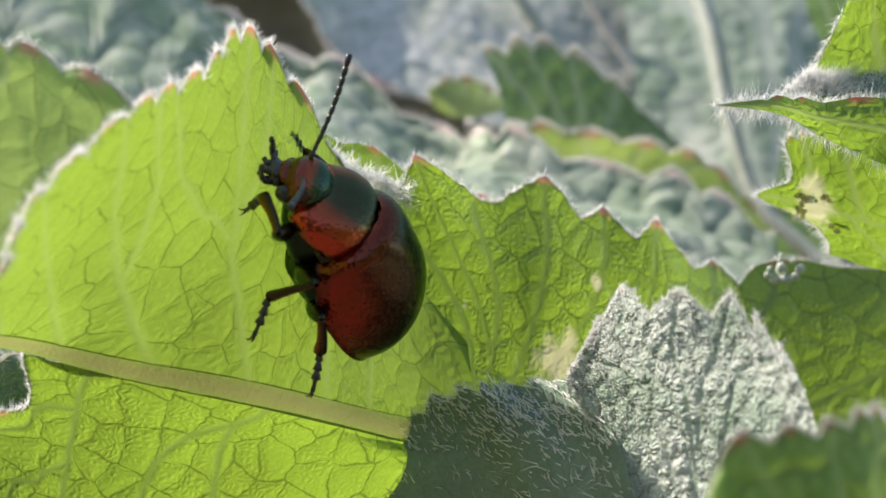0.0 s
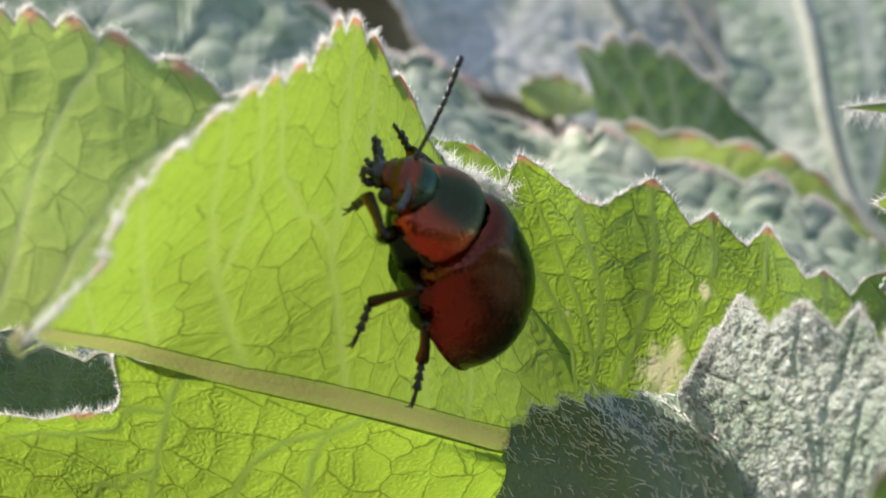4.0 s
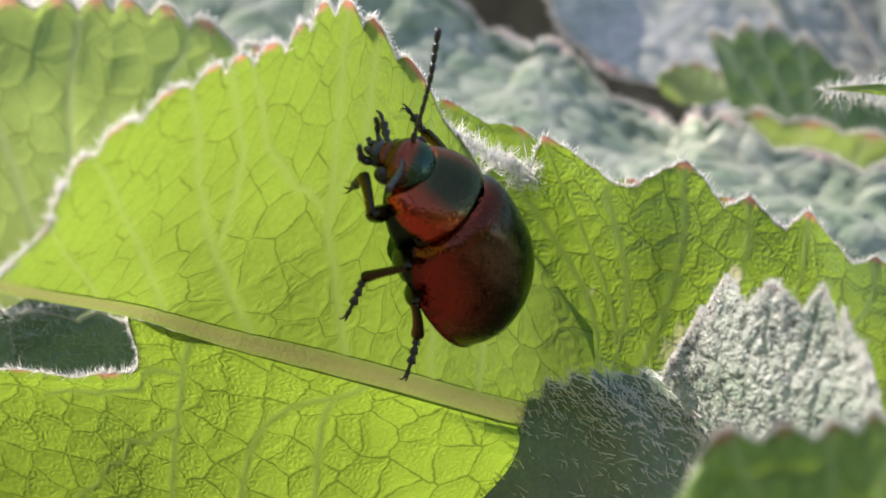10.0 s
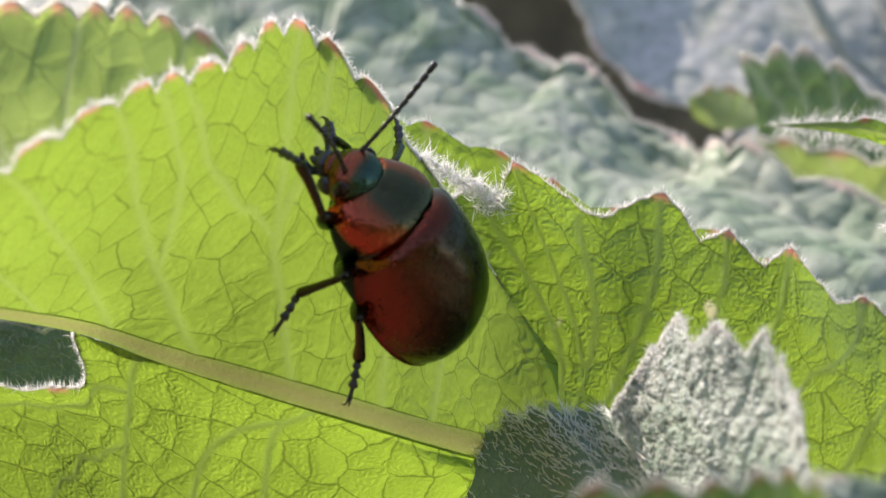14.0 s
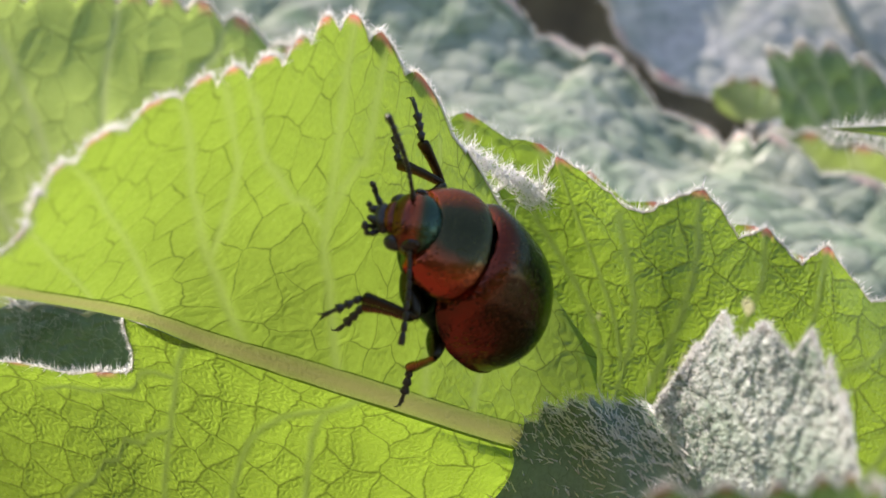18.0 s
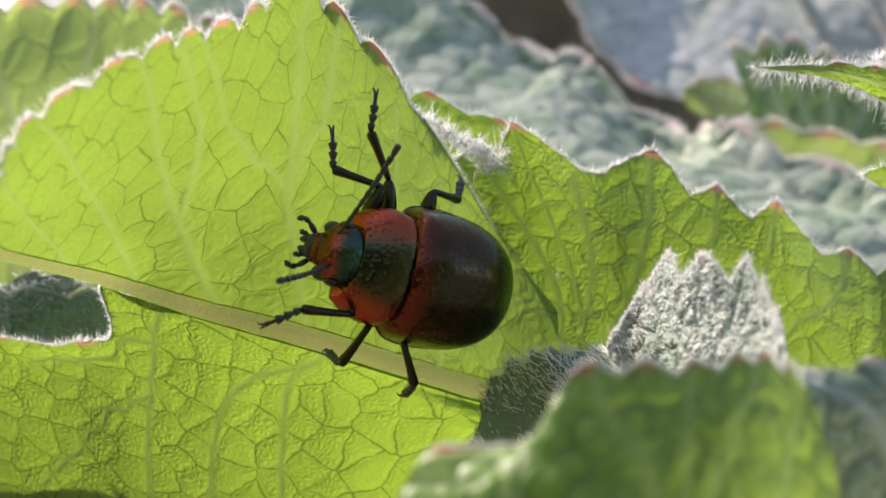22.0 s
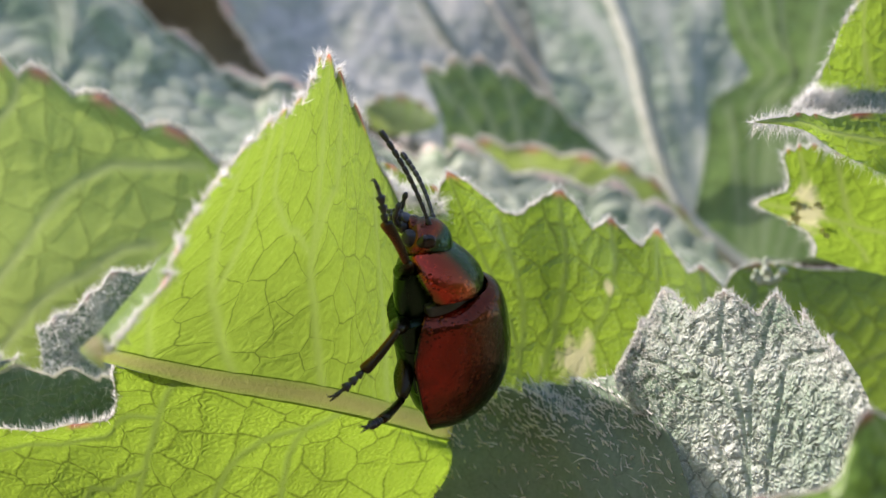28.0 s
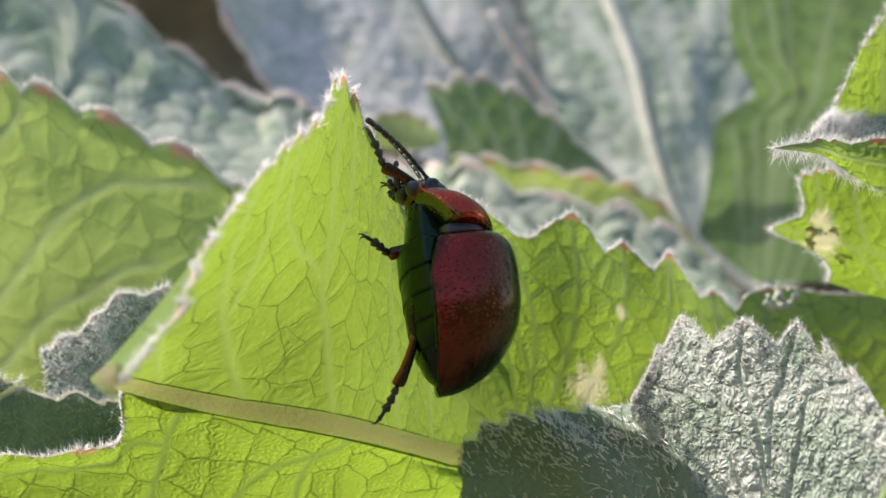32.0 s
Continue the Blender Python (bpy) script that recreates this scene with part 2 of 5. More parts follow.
def catmull(P, n):
    """n points along the smooth curve through P (k, ..., 3)."""
    P = np.asarray(P, float)
    k = len(P)
    s = np.linspace(0, k - 1, n)
    i = np.clip(s.astype(int), 0, k - 2)
    f = (s - i).reshape(-1, *([1] * (P.ndim - 1)))
    ext = np.concatenate([2 * P[:1] - P[1:2], P, 2 * P[-1:] - P[-2:-1]])
    a, b, c, d = ext[i], ext[i + 1], ext[i + 2], ext[i + 3]
    return 0.5 * (2 * b + (c - a) * f + (2 * a - 5 * b + 4 * c - d) * f * f + (3 * b - a - 3 * c + d) * f ** 3)


def toothed(u, tips, sharp=1.25):
    """0 in the notches, 1 on the tips."""
    e = np.zeros_like(u)
    tips = np.sort(np.asarray(tips))
    if len(tips) == 0:
        return e
    mids = np.concatenate([[tips[0] - 0.04], tips[:-1] * 0.42 + tips[1:] * 0.58, [tips[-1] + 0.04]])
    for k, tip in enumerate(tips):
        lo, hi = mids[k], mids[k + 1]
        s = np.where(u < tip, (tip - u) / (tip - lo), (u - tip) / (hi - tip))
        e = np.maximum(e, np.clip(1 - np.clip(s, 0, 1) ** sharp, 0, 1))
    return e


def near_lines(U, V, lines):
    """Distance of every (U, V) to the nearest of the polylines, in millimetres."""
    d = np.full(U.shape, 1e9)
    for line in lines:
        for (x0, y0), (x1, y1) in zip(line[:-1], line[1:]):
            dx, dy = x1 - x0, y1 - y0
            s = np.clip(((U - x0) * dx + (V - y0) * dy) / (dx * dx + dy * dy + 1e-9), 0, 1)
            d = np.minimum(d, np.hypot(U - x0 - s * dx, V - y0 - s * dy))
    return d


def cell_edges(U, V, size, rng):
    """Half the difference of the distances to the two nearest cell centres."""
    nu, nv = int(np.ptp(U) / size) + 3, int(np.ptp(V) / size) + 3
    gx, gy = np.meshgrid(np.arange(nu), np.arange(nv))
    sx = (gx + rng.uniform(-0.42, 0.42, gx.shape) - 1 + 0.5 * (gy % 2)) * size + U.min()
    sy = (gy + rng.uniform(-0.42, 0.42, gy.shape) - 1) * size + V.min()
    ci = np.clip(((U - U.min()) / size + 1).astype(int), 1, nu - 2)
    cj = np.clip(((V - V.min()) / size + 1).astype(int), 1, nv - 2)
    best = np.full((2, *U.shape), 1e9)
    for a in (-2, -1, 0, 1):
        for b in (-1, 0, 1):
            i, j = np.clip(ci + a, 0, nu - 1), np.clip(cj + b, 0, nv - 1)
            d = np.hypot(U - sx[j, i], V - sy[j, i])
            far = np.maximum(best[0], d)
            best[0] = np.minimum(best[0], d)
            best[1] = np.minimum(best[1], far)
    return (best[1] - best[0]) / 2


def blade(guides, fine, tips=(), tooth=0.5, veins=(), cell=1.1, puff=0.13, seed=1, ripple=0.0, vein_width=0.22, pucker=0.35, rise=0.6, sharp=1.25, stretch=1.0, spots=(), net=0.45, sink=0.35, cells=True, blush=0.38):
    """A leaf's sheet over guide curves that run side by side from its inside to its margin. tips: where the margin's teeth
    stand, from 0 to 1. veins: polylines in the sheet's own 0 to 1 coordinates. Returns points and what the material reads."""
    rng = np.random.default_rng(seed)
    G = np.array(guides, float)
    lu = np.linalg.norm(np.diff(G, axis=1), axis=2).sum(1).max()
    lv = np.linalg.norm(np.diff(G, axis=0), axis=2).sum(0).max()
    nu, nv = max(12, int(lu / fine)), max(8, int(lv / fine))
    dense = catmull(G, 4 * len(G) + 1)
    dense = catmull(dense.transpose(1, 0, 2), nu)          # (nu, rows, 3)
    u = np.linspace(0, 1, nu)
    rim_len = np.maximum(np.linalg.norm(dense[:, -1] - dense[:, -2], axis=1) * (dense.shape[1] - 1), 0.8)
    e = toothed(u, tips, sharp) + 0.12 * np.array([noise.noise((seed * 3.1, x * 60, 0)) for x in u]) * (len(tips) > 0)
    toothy = ((u > min(tips) - 0.06) & (u < max(tips) + 0.06)) if len(tips) else 0
    vmax = 1 + (e - sink * toothy) * tooth / rim_len
    t = np.linspace(0, 1, nv)[None] ** 0.9 * vmax[:, None]
    rows = dense.shape[1]
    s = np.clip(t, 0, None) * (rows - 1)
    i = np.clip(s.astype(int), 0, rows - 2)
    f = (s - i)[..., None]
    k = np.arange(nu)[:, None]
    P = dense[k, i] * (1 - f) + dense[k, i + 1] * f
    step_u = np.linalg.norm(np.diff(P, axis=0), axis=2)
    step_v = np.linalg.norm(np.diff(P, axis=1), axis=2)
    U = np.concatenate([np.zeros((1, t.shape[1])), np.cumsum(step_u, 0)])
    U = U - U[nu // 2] + lu / 2
    V = np.concatenate([np.zeros((nu, 1)), np.cumsum(step_v, 1)], 1)
    N = np.cross(np.gradient(P, axis=0), np.gradient(P, axis=1))
    N /= np.linalg.norm(N, axis=2, keepdims=True) + 1e-12
    if N[..., 1].mean() > 0:
        N = -N
    wob = np.array([[noise.noise((a * 0.9 + seed, b * 0.9, seed)) for b in np.linspace(0, lv, t.shape[1])] for a in u * lu])
    lines = []
    for line in veins:  # the veins' own curves, carried to millimetres on the sheet
        fine_line = catmull(np.array([(a, b, 0.0) for a, b in line]), 4 * len(line))
        ia = np.clip((fine_line[:, 0] * (nu - 1)).round().astype(int), 0, nu - 1)
        ib = np.clip((np.clip(fine_line[:, 1], 0, 1) ** (1 / 0.9) * (t.shape[1] - 1)).round().astype(int), 0, t.shape[1] - 1)
        lines.append(list(zip(U[ia, ib], V[ia, ib])))
    dv = near_lines(U + wob * 0.03, V + wob * 0.03, lines) if lines else np.full(U.shape, 9.0)
    Q = P.reshape(-1, 3)[::7] - P.reshape(-1, 3).mean(0)  # the net of fine veins lies over the sheet's own plane
    axes = np.linalg.svd(Q, full_matrices=False)[2]
    A, B = ((P - P.reshape(-1, 3).mean(0)) @ axes[k] for k in (0, 1))
    de = np.minimum(cell_edges(A + wob * 0.4, (B - wob * 0.4) / stretch, cell, rng), np.maximum(dv - 0.05, 0))
    sub = cell_edges(A - wob * 0.2, (B + wob * 0.3) / stretch, cell * net, rng)
    h = puff * cells * (1 - np.exp(-(de / (cell * 0.2)) ** 1.4)) + cells * puff * pucker * (1 - np.exp(-(sub / (cell * net * 0.2)) ** 1.4))
    vein = np.exp(-(dv / vein_width) ** 2)
    h = h * (1 - vein) + puff * rise * vein
    patchy = np.clip(wob * 1.6 + 0.75, 0.15, 1)
    groove = np.maximum(np.exp(-(de / (cell * 0.055)) ** 2) * patchy, min(0.45 * pucker / 0.35, 0.5) * np.exp(-(sub / (cell * net * 0.09)) ** 2)) * (1 - vein)
    edge = np.clip((vmax[:, None] - t) * rim_len[:, None] / 0.5, 0, 1)
    if ripple:
        swell = np.array([[noise.noise((a * 0.13 + seed, b * 0.13, seed * 2.0)) for b in np.linspace(0, lv, t.shape[1])] for a in u * lu])
        h = h + ripple * swell
    P = P + N * (h * edge)[..., None]
    tip = np.clip(1.1 - (1 - e)[:, None] * 4.5, 0, 1) * np.clip(1.1 - (vmax[:, None] - t) * rim_len[:, None] / blush, 0, 1) if len(tips) else np.zeros(U.shape)
    pale = np.zeros(U.shape)
    for centre, r in spots:
        pale = np.maximum(pale, np.clip(1.4 - np.linalg.norm(P - np.array(centre), axis=2) / r + 0.8 * wob - 0.5 * groove, 0, 0.9))
    return P, N, dict(vein=vein, groove=groove, tip=tip, pale=pale, net=np.stack([A + wob * 0.15, B / stretch, 0 * A], -1))


def leaf_sheet(name, made, material, parent, label=""):
    P, N, marks = made
    nu, nv = P.shape[:2]
    idx = np.arange(nu * nv).reshape(nu, nv)
    quads = np.stack([idx[:-1, :-1], idx[1:, :-1], idx[1:, 1:], idx[:-1, 1:]], -1).reshape(-1, 4)
    ob = part(name, ((P.reshape(-1, 3) * MM).tolist(), [], quads.tolist()), material, parent, label)
    for key, val in marks.items():
        flat = val.ndim == 2
        a = ob.data.attributes.new(key, "FLOAT" if flat else "FLOAT_VECTOR", "POINT")
        a.data.foreach_set("value" if flat else "vector", val.reshape(-1).astype(np.float32))
    return ob


def tube_data(path, radius, sides=6, taper=None):
    """A round rod along a path, as pydata."""
    path = np.asarray(path, float)
    n = len(path)
    d = np.gradient(path, axis=0)
    d /= np.linalg.norm(d, axis=1, keepdims=True) + 1e-12
    ref = np.array([0.31, 0.2, 0.93])
    a = np.cross(d, ref)
    a /= np.linalg.norm(a, axis=1, keepdims=True) + 1e-12
    b = np.cross(d, a)
    r = np.full(n, radius) if taper is None else np.asarray(taper, float)
    ang = np.linspace(0, 2 * np.pi, sides, endpoint=False)
    P = path[:, None] + r[:, None, None] * (np.cos(ang)[None, :, None] * a[:, None] + np.sin(ang)[None, :, None] * b[:, None])
    faces = [(i * sides + j, i * sides + (j + 1) % sides, (i + 1) * sides + (j + 1) % sides, (i + 1) * sides + j) for i in range(n - 1) for j in range(sides)]
    faces += [tuple(range(sides))[::-1], tuple(range((n - 1) * sides, n * sides))]
    return P.reshape(-1, 3), faces


def hairs(base, way, length, width, rng, curl=0.35, stray=0.35):
    """Fine tapering hairs standing on base points along their ways: one mesh of slender folded spikes."""
    n = len(base)
    L = length * rng.uniform(0.5, 1.35, n)[:, None]
    way = way + rng.normal(0, stray, (n, 3))
    way /= np.linalg.norm(way, axis=1, keepdims=True)
    side = np.cross(way, rng.normal(0, 1, (n, 3)))
    side /= np.linalg.norm(side, axis=1, keepdims=True)
    other = np.cross(way, side)
    bend = rng.normal(0, curl, (n, 3)) * L
    verts, rings = [], []
    for k, (s, w) in enumerate(((0.0, 1.0), (0.5, 0.75))):
        c = base + way * L * s + bend * s * s
        for q in range(3):
            verts.append(c + width * w * (math.cos(q * 2.094) * side + math.sin(q * 2.094) * other))
    verts.append(base + way * L + bend)
    V = np.stack(verts, 1).reshape(-1, 3)
    o = (np.arange(n) * 7)[:, None]
    quads = np.concatenate([o + np.array([[q, (q + 1) % 3, 3 + (q + 1) % 3, 3 + q]]) for q in range(2)])
    tris = np.concatenate([o + np.array([[3 + q, 3 + (q + 1) % 3, 6]]) for q in range(2)])
    return (V * MM).tolist(), [], quads.tolist() + tris.tolist()


def margin_of(made):
    P, N, _ = made
    return P[:, -1], N[:, -1], P[:, -1] - P[:, -3]


def fringe(made, per_mm, length, width, parent, seed, name="hair_fringe", spread=0.5):
    """Hairs along a leaf's margin."""
    rng = np.random.default_rng(seed)
    E, N, out = margin_of(made)
    out = out / (np.linalg.norm(out, axis=1, keepdims=True) + 1e-12)
    total = np.linalg.norm(np.diff(E, axis=0), axis=1).sum()
    k = rng.uniform(0, len(E) - 1.001, int(total * per_mm))
    i = k.astype(int)
    f = (k - i)[:, None]
    base = E[i] * (1 - f) + E[i + 1] * f
    way = out[i] + N[i] * rng.normal(0, spread, (len(i), 1))
    return tagged(part(name, hairs(base, way, length, width, rng), HAIR, parent, "fine white hairs along the margin"), kind="stuff")


def down(made, count, length, width, parent, seed, lean=(0, 0, 0), name="hairs", curl=0.35, stray=0.35, rimward=1.0):
    """Hairs over a leaf's face; rimward under 1 crowds them towards the margin."""
    rng = np.random.default_rng(seed)
    P, N, _ = made
    i, j = rng.integers(0, P.shape[0], count), 1 + ((P.shape[1] - 1) * rng.random(count) ** rimward).astype(int)
    way = N[i, j] * 0.6 + np.array(lean)
    return tagged(part(name, hairs(P[i, j], way, length, width, rng, curl, stray), HAIR, parent, "fine white hairs"), kind="stuff")


def rim(made, radius, parent, name="margin"):
    E, N, out = margin_of(made)
    out = out / (np.linalg.norm(out, axis=1, keepdims=True) + 1e-12)
    V = np.stack([E - out * radius + N * 0.03, E + N * 0.05, E + out * radius * 1.6 + N * 0.01], 1)
    n = len(E)
    F = [(3 * i + j, 3 * i + 3 + j, 3 * i + 4 + j, 3 * i + 1 + j) for i in range(n - 1) for j in (0, 1)]
    return part(name, ((V.reshape(-1, 3) * MM).tolist(), [], F), MARGIN, parent, "pale thickened edge")


def leaf(name, label, base, group=""):
    ob = new(name)
    ob.empty_display_size = 0.002
    ob.location = Vector(base) * MM
    return tagged(ob, label, "leaf", group)


def petiole(points, radius, parent, name="petiole"):
    path = catmull(np.array(points, float), 24)
    V, F = tube_data(path, radius, 8, np.linspace(radius, radius * 1.4, 24))
    return part(name, ((V * MM).tolist(), [], F), STEM, parent, "pale downy stalk")


# ---- the ground and what lies far behind ----
def ground():
    n = 60
    xs = np.concatenate([np.linspace(-30, -0.3, 12), np.linspace(-0.25, 0.25, n), np.linspace(0.3, 30, 12)])
    k = len(xs)
    verts = [(x, y, -0.046 + 0.004 * noise.noise((x * 40, y * 40, 0)) * (abs(x) < 0.3 and abs(y) < 0.3)) for y in xs for x in xs]
    faces = [(j * k + i, j * k + i + 1, (j + 1) * k + i + 1, (j + 1) * k + i) for j in range(k - 1) for i in range(k - 1)]
    tagged(part("ground", (verts, [], faces), SOIL, None), "dark brown garden soil under the plants", "ground", kind="structure")


ground()


def thicket():
    """The dim tangle far behind the leaves, one uneven upright sheet."""
    n = 70
    verts, faces = [], []
    for j in range(n):
        for i in range(n):
            x, z = (i / (n - 1) - 0.5) * 0.9, -0.05 + j / (n - 1) * 0.14
            verts.append((x, 0.17 + 0.35 * max(z - 0.05, 0) + 0.012 * noise.noise((x * 60, z * 60, 3)), z))
    for j in range(n - 1):
        for i in range(n - 1):
            faces.append((j * n + i, j * n + i + 1, (j + 1) * n + i + 1, (j + 1) * n + i))
    tagged(part("backdrop", (verts, [], faces), THICKET, None), "dim brown and olive tangle of old stalks", "backdrop", kind="structure")


def near_screen():
    """An added sheet on the near side, out of view, that keeps low sky out of reflections."""
    n = 50
    verts = []
    for j in range(n):
        for i in range(n):
            a, z = (i / (n - 1) - 0.5) * 2.6, -0.05 + j / (n - 1) * 0.2
            r = 0.42 + 0.03 * noise.noise((a * 9, z * 25, 7))
            verts.append((r * math.sin(a), -r * math.cos(a), z))
    faces = [(j * n + i, j * n + i + 1, (j + 1) * n + i + 1, (j + 1) * n + i) for j in range(n - 1) for i in range(n - 1)]
    tagged(part("backdrop", (verts, [], faces), NEAR_SCREEN, None), "unseen dim green screen that dims sky reflections", "backdrop", kind="structure")


NEAR_SCREEN = plain("near_screen", (0.1, 0.15, 0.06), 0.9, (0.04, 0.06, 0.025), 60)
near_screen()
THICKET = plain("thicket", (0.2, 0.17, 0.09), 0.9, (0.06, 0.05, 0.03), 70)
thicket()


# ---- the large lobed leaf that carries the beetle ----
main = leaf("lobed_leaf", "bright yellow-green lobed leaf, sunlit from behind, with red-tipped teeth", (9, 18, -46))
UPPER = blade([
    [(-14.3, -11.4, -0.1), (-14.4, -9.55, 0.54), (-14.5, -2.92, 0.2), (-13.07, 2.89, -0.28), (-9.8, 3.75, -1.16), (-5.35, 4.28, -2.15), (-1.22, 7.5, -3.44), (1.21, 10.29, -4.21), (4.56, 11.83, -4.96)],
    [(-14.3, -11.4, -0.1), (-13.74, -9.94, 1), (-13.18, -6.07, 1.82), (-11.23, -1.35, 2.82), (-8.41, 0.75, 3.04), (-5.11, 2.79, 3.33), (-1.51, 7.5, 1.3), (1.37, 10.74, -1.61), (4.46, 11.89, -3.57)],
    [(-14.3, -11.4, -0.1), (-12.6, -10.6, 1.8), (-11.4, -10.3, 4), (-8.8, -6.9, 6.9), (-6.57, -3.23, 8.6), (-4.79, 0.83, 10.57), (-1.9, 7.5, 7.7), (1.6, 11.7, 2.2), (4.3, 12.1, -1.2)]], 0.075,
    tips=[0.13, 0.19, 0.245, 0.29, 0.345, 0.4, 0.435, 0.48, 0.53, 0.575, 0.625, 0.66, 0.71], tooth=0.75, seed=3, cell=1.3, puff=0.06, sharp=2.2, cells=False, stretch=1.35,
    veins=[[(0.625, 0), (0.612, 0.3), (0.604, 0.5), (0.625, 1)], [(0.604, 0.48), (0.525, 0.66), (0.455, 1)], [(0.604, 0.5), (0.647, 0.72), (0.665, 0.95)],
           [(0.525, 0), (0.438, 0.5), (0.375, 1)], [(0.411, 0), (0.333, 0.5), (0.263, 1)], [(0.315, 0), (0.245, 0.45), (0.193, 0.9)], [(0.464, 0.36), (0.473, 0.7), (0.42, 1)],
           [(0.717, 0), (0.726, 0.45), (0.735, 0.9)], [(0.787, 0), (0.805, 0.4), (0.814, 0.9)]], vein_width=0.22)
leaf_sheet("upper_lobe", UPPER, BRIGHT, main)
RIGHT = blade([
    [(4.2, 11.9, -5.4), (5.5, 12.4, -6), (6.6, 12.8, -6.8), (8.4, 13.4, -8), (11, 14.4, -8.5), (14, 15.6, -9), (17.5, 17, -9), (20.5, 18, -9), (36, 20.5, -9)],
    [(3.5, 12.18, -1.0), (5.2, 12.5, 0.1), (6.5, 12.8, 0.6), (8.4, 13, 0.6), (11.2, 14.2, 0.1), (14.4, 15.6, -0.5), (17.8, 17.8, -1.7), (20.6, 18.9, -2.3), (35, 21, -2.3)],
    [(-0.6, 12.4, 5.6), (2.33, 11.29, 6.58), (5.2, 12.9, 5.6), (8.35, 13.72, 5.65), (11.2, 14.9, 4.2), (14.02, 15.85, 3.56), (17.58, 19.06, 1.72), (21.2, 20.5, 1.8), (35, 22, 2.4)]], 0.07,
    tips=[0.125, 0.375, 0.5, 0.625, 0.75, 0.875, 0.98], tooth=1.25, sink=0.55, sharp=1.05, seed=5, cell=1.5, puff=0.03, cells=False, ripple=0.12, spots=[((8.6, 12.9, -2.16), 1.15), ((4.31, 12.6, 0.33), 0.25), ((10.59, 14, 1.28), 0.3), ((4.3, 12.5, 0.49), 0.22)],
    veins=[[(0, 0), (0.056, 0.5), (0.045, 0.9)], [(0.022, 0.12), (0.18, 0.5), (0.225, 0.95)], [(0.113, 0.36), (0.113, 0.7), (0.125, 1)], [(0.068, 0.02), (0.337, 0.5), (0.375, 1)],
           [(0.225, 0.0), (0.472, 0.55), (0.501, 1)], [(0.337, 0), (0.562, 0.5), (0.626, 1)], [(0.472, 0), (0.698, 0.6), (0.75, 1)], [(0.619, 0), (0.844, 0.6), (0.875, 1)],
           [(0.787, 0), (0.99, 0.6), (1, 1)]], vein_width=0.2)
leaf_sheet("right_lobe", RIGHT, COARSE, main)
LOWER = blade([
    [(-25, 16.5, -16), (-21, 14, -16), (-17, 13.5, -16), (-13.6, 13, -16), (-12.2, 12.8, -16), (-10.7, 12.7, -16), (-8, 12.5, -16), (-3.5, 13, -16), (1.2, 16.5, -16), (4.6, 17, -16), (7, 18, -16), (11, 19, -16)],
    [(-24, 10, -7), (-20, 9.2, -6.2), (-17, 8.5, -5.5), (-14.5, 7.4, -5.3), (-13.1, 7, -5.2), (-11.3, 6.7, -5.2), (-8.6, 6.6, -5.5), (-4.5, 7.4, -6), (0.5, 9.5, -7), (3.2, 12.4, -7.3), (5.4, 13.4, -8.4), (9, 15, -10.8)],
    [(-30, 9.5, -4.9), (-24.9, 8.2, -4.31), (-21.1, 7, -3.03), (-14.35, 5.6, -3.05), (-13.7, 3.5, -0.85), (-13.3, 3.62, -0.86), (-10.03, 4.28, -1.86), (-5.39, 4.54, -3), (-1.16, 7.5, -4.36), (1.15, 10.16, -5.15), (4.63, 11.79, -6), (8.7, 13.5, -8.3)]], 0.07,
    tips=[0.045, 0.100, 0.155, 0.209, 0.255], tooth=0.4, seed=7, cell=1.5, puff=0.03, cells=False, ripple=0.12,
    veins=[[(0.518, 1), (0.455, 0.7), (0.327, 0.3), (0.273, 0)], [(0.655, 1), (0.6, 0.6), (0.545, 0.0)], [(0.455, 0.7), (0.327, 0.72), (0.182, 0.7)], [(0.4, 0.5), (0.273, 0.45), (0.127, 0.3)], [(0.782, 1), (0.764, 0.5), (0.727, 0.0)], [(0.618, 0.75), (0.5, 0.4), (0.436, 0)]], vein_width=0.17)
leaf_sheet("lower_lobe", LOWER, COARSE, main)
LOBED = tuple(a[: int(len(a) * 0.86)] for a in UPPER[:2]) + (None,)
FREE = tuple(a[: int(len(a) * 0.373)] for a in LOWER[:2]) + (None,)  # the part of the lower lobe's edge that is free
for k, (made, dense) in enumerate(((LOBED, 46), (RIGHT, 40), (FREE, 70))):
    rim(made, 0.04, main)
    fringe(made, dense, 0.3, 0.015, main, 20 + k, spread=0.9)
def curled_edge():
    """The margin beyond the lobe's tip, folded back and seen from its pale side."""
    k0, k1, m = int(len(UPPER[0]) * 0.63), int(len(UPPER[0]) * 0.87), 9
    E = UPPER[0][k0:k1, -1]
    n = len(E)
    wide = 1.5 * np.sin(np.pi * np.linspace(0.04, 0.9, n)) ** 0.6 + 0.1 * np.sin(np.arange(n) * 0.21)
    s = np.linspace(0, 1, m)
    way = np.array([-0.08, 0.99, 0.1])
    P = E[:, None] + way * (s[None, :, None] * wide[:, None, None]) + np.array([0.05, 0, -0.1]) * (s ** 2)[None, :, None]
    zero = np.zeros((n, m))
    made = (P, np.broadcast_to(np.array([-0.6, -0.75, 0.2]), P.shape), dict(vein=zero, groove=zero, tip=zero, pale=zero))
    leaf_sheet("curled_edge", made, EDGING, main, "pale downy edge folded back")
    fringe(made, 60, 0.3, 0.014, main, 29, spread=0.9)
    down(made, 1500, 0.16, 0.01, main, 30)


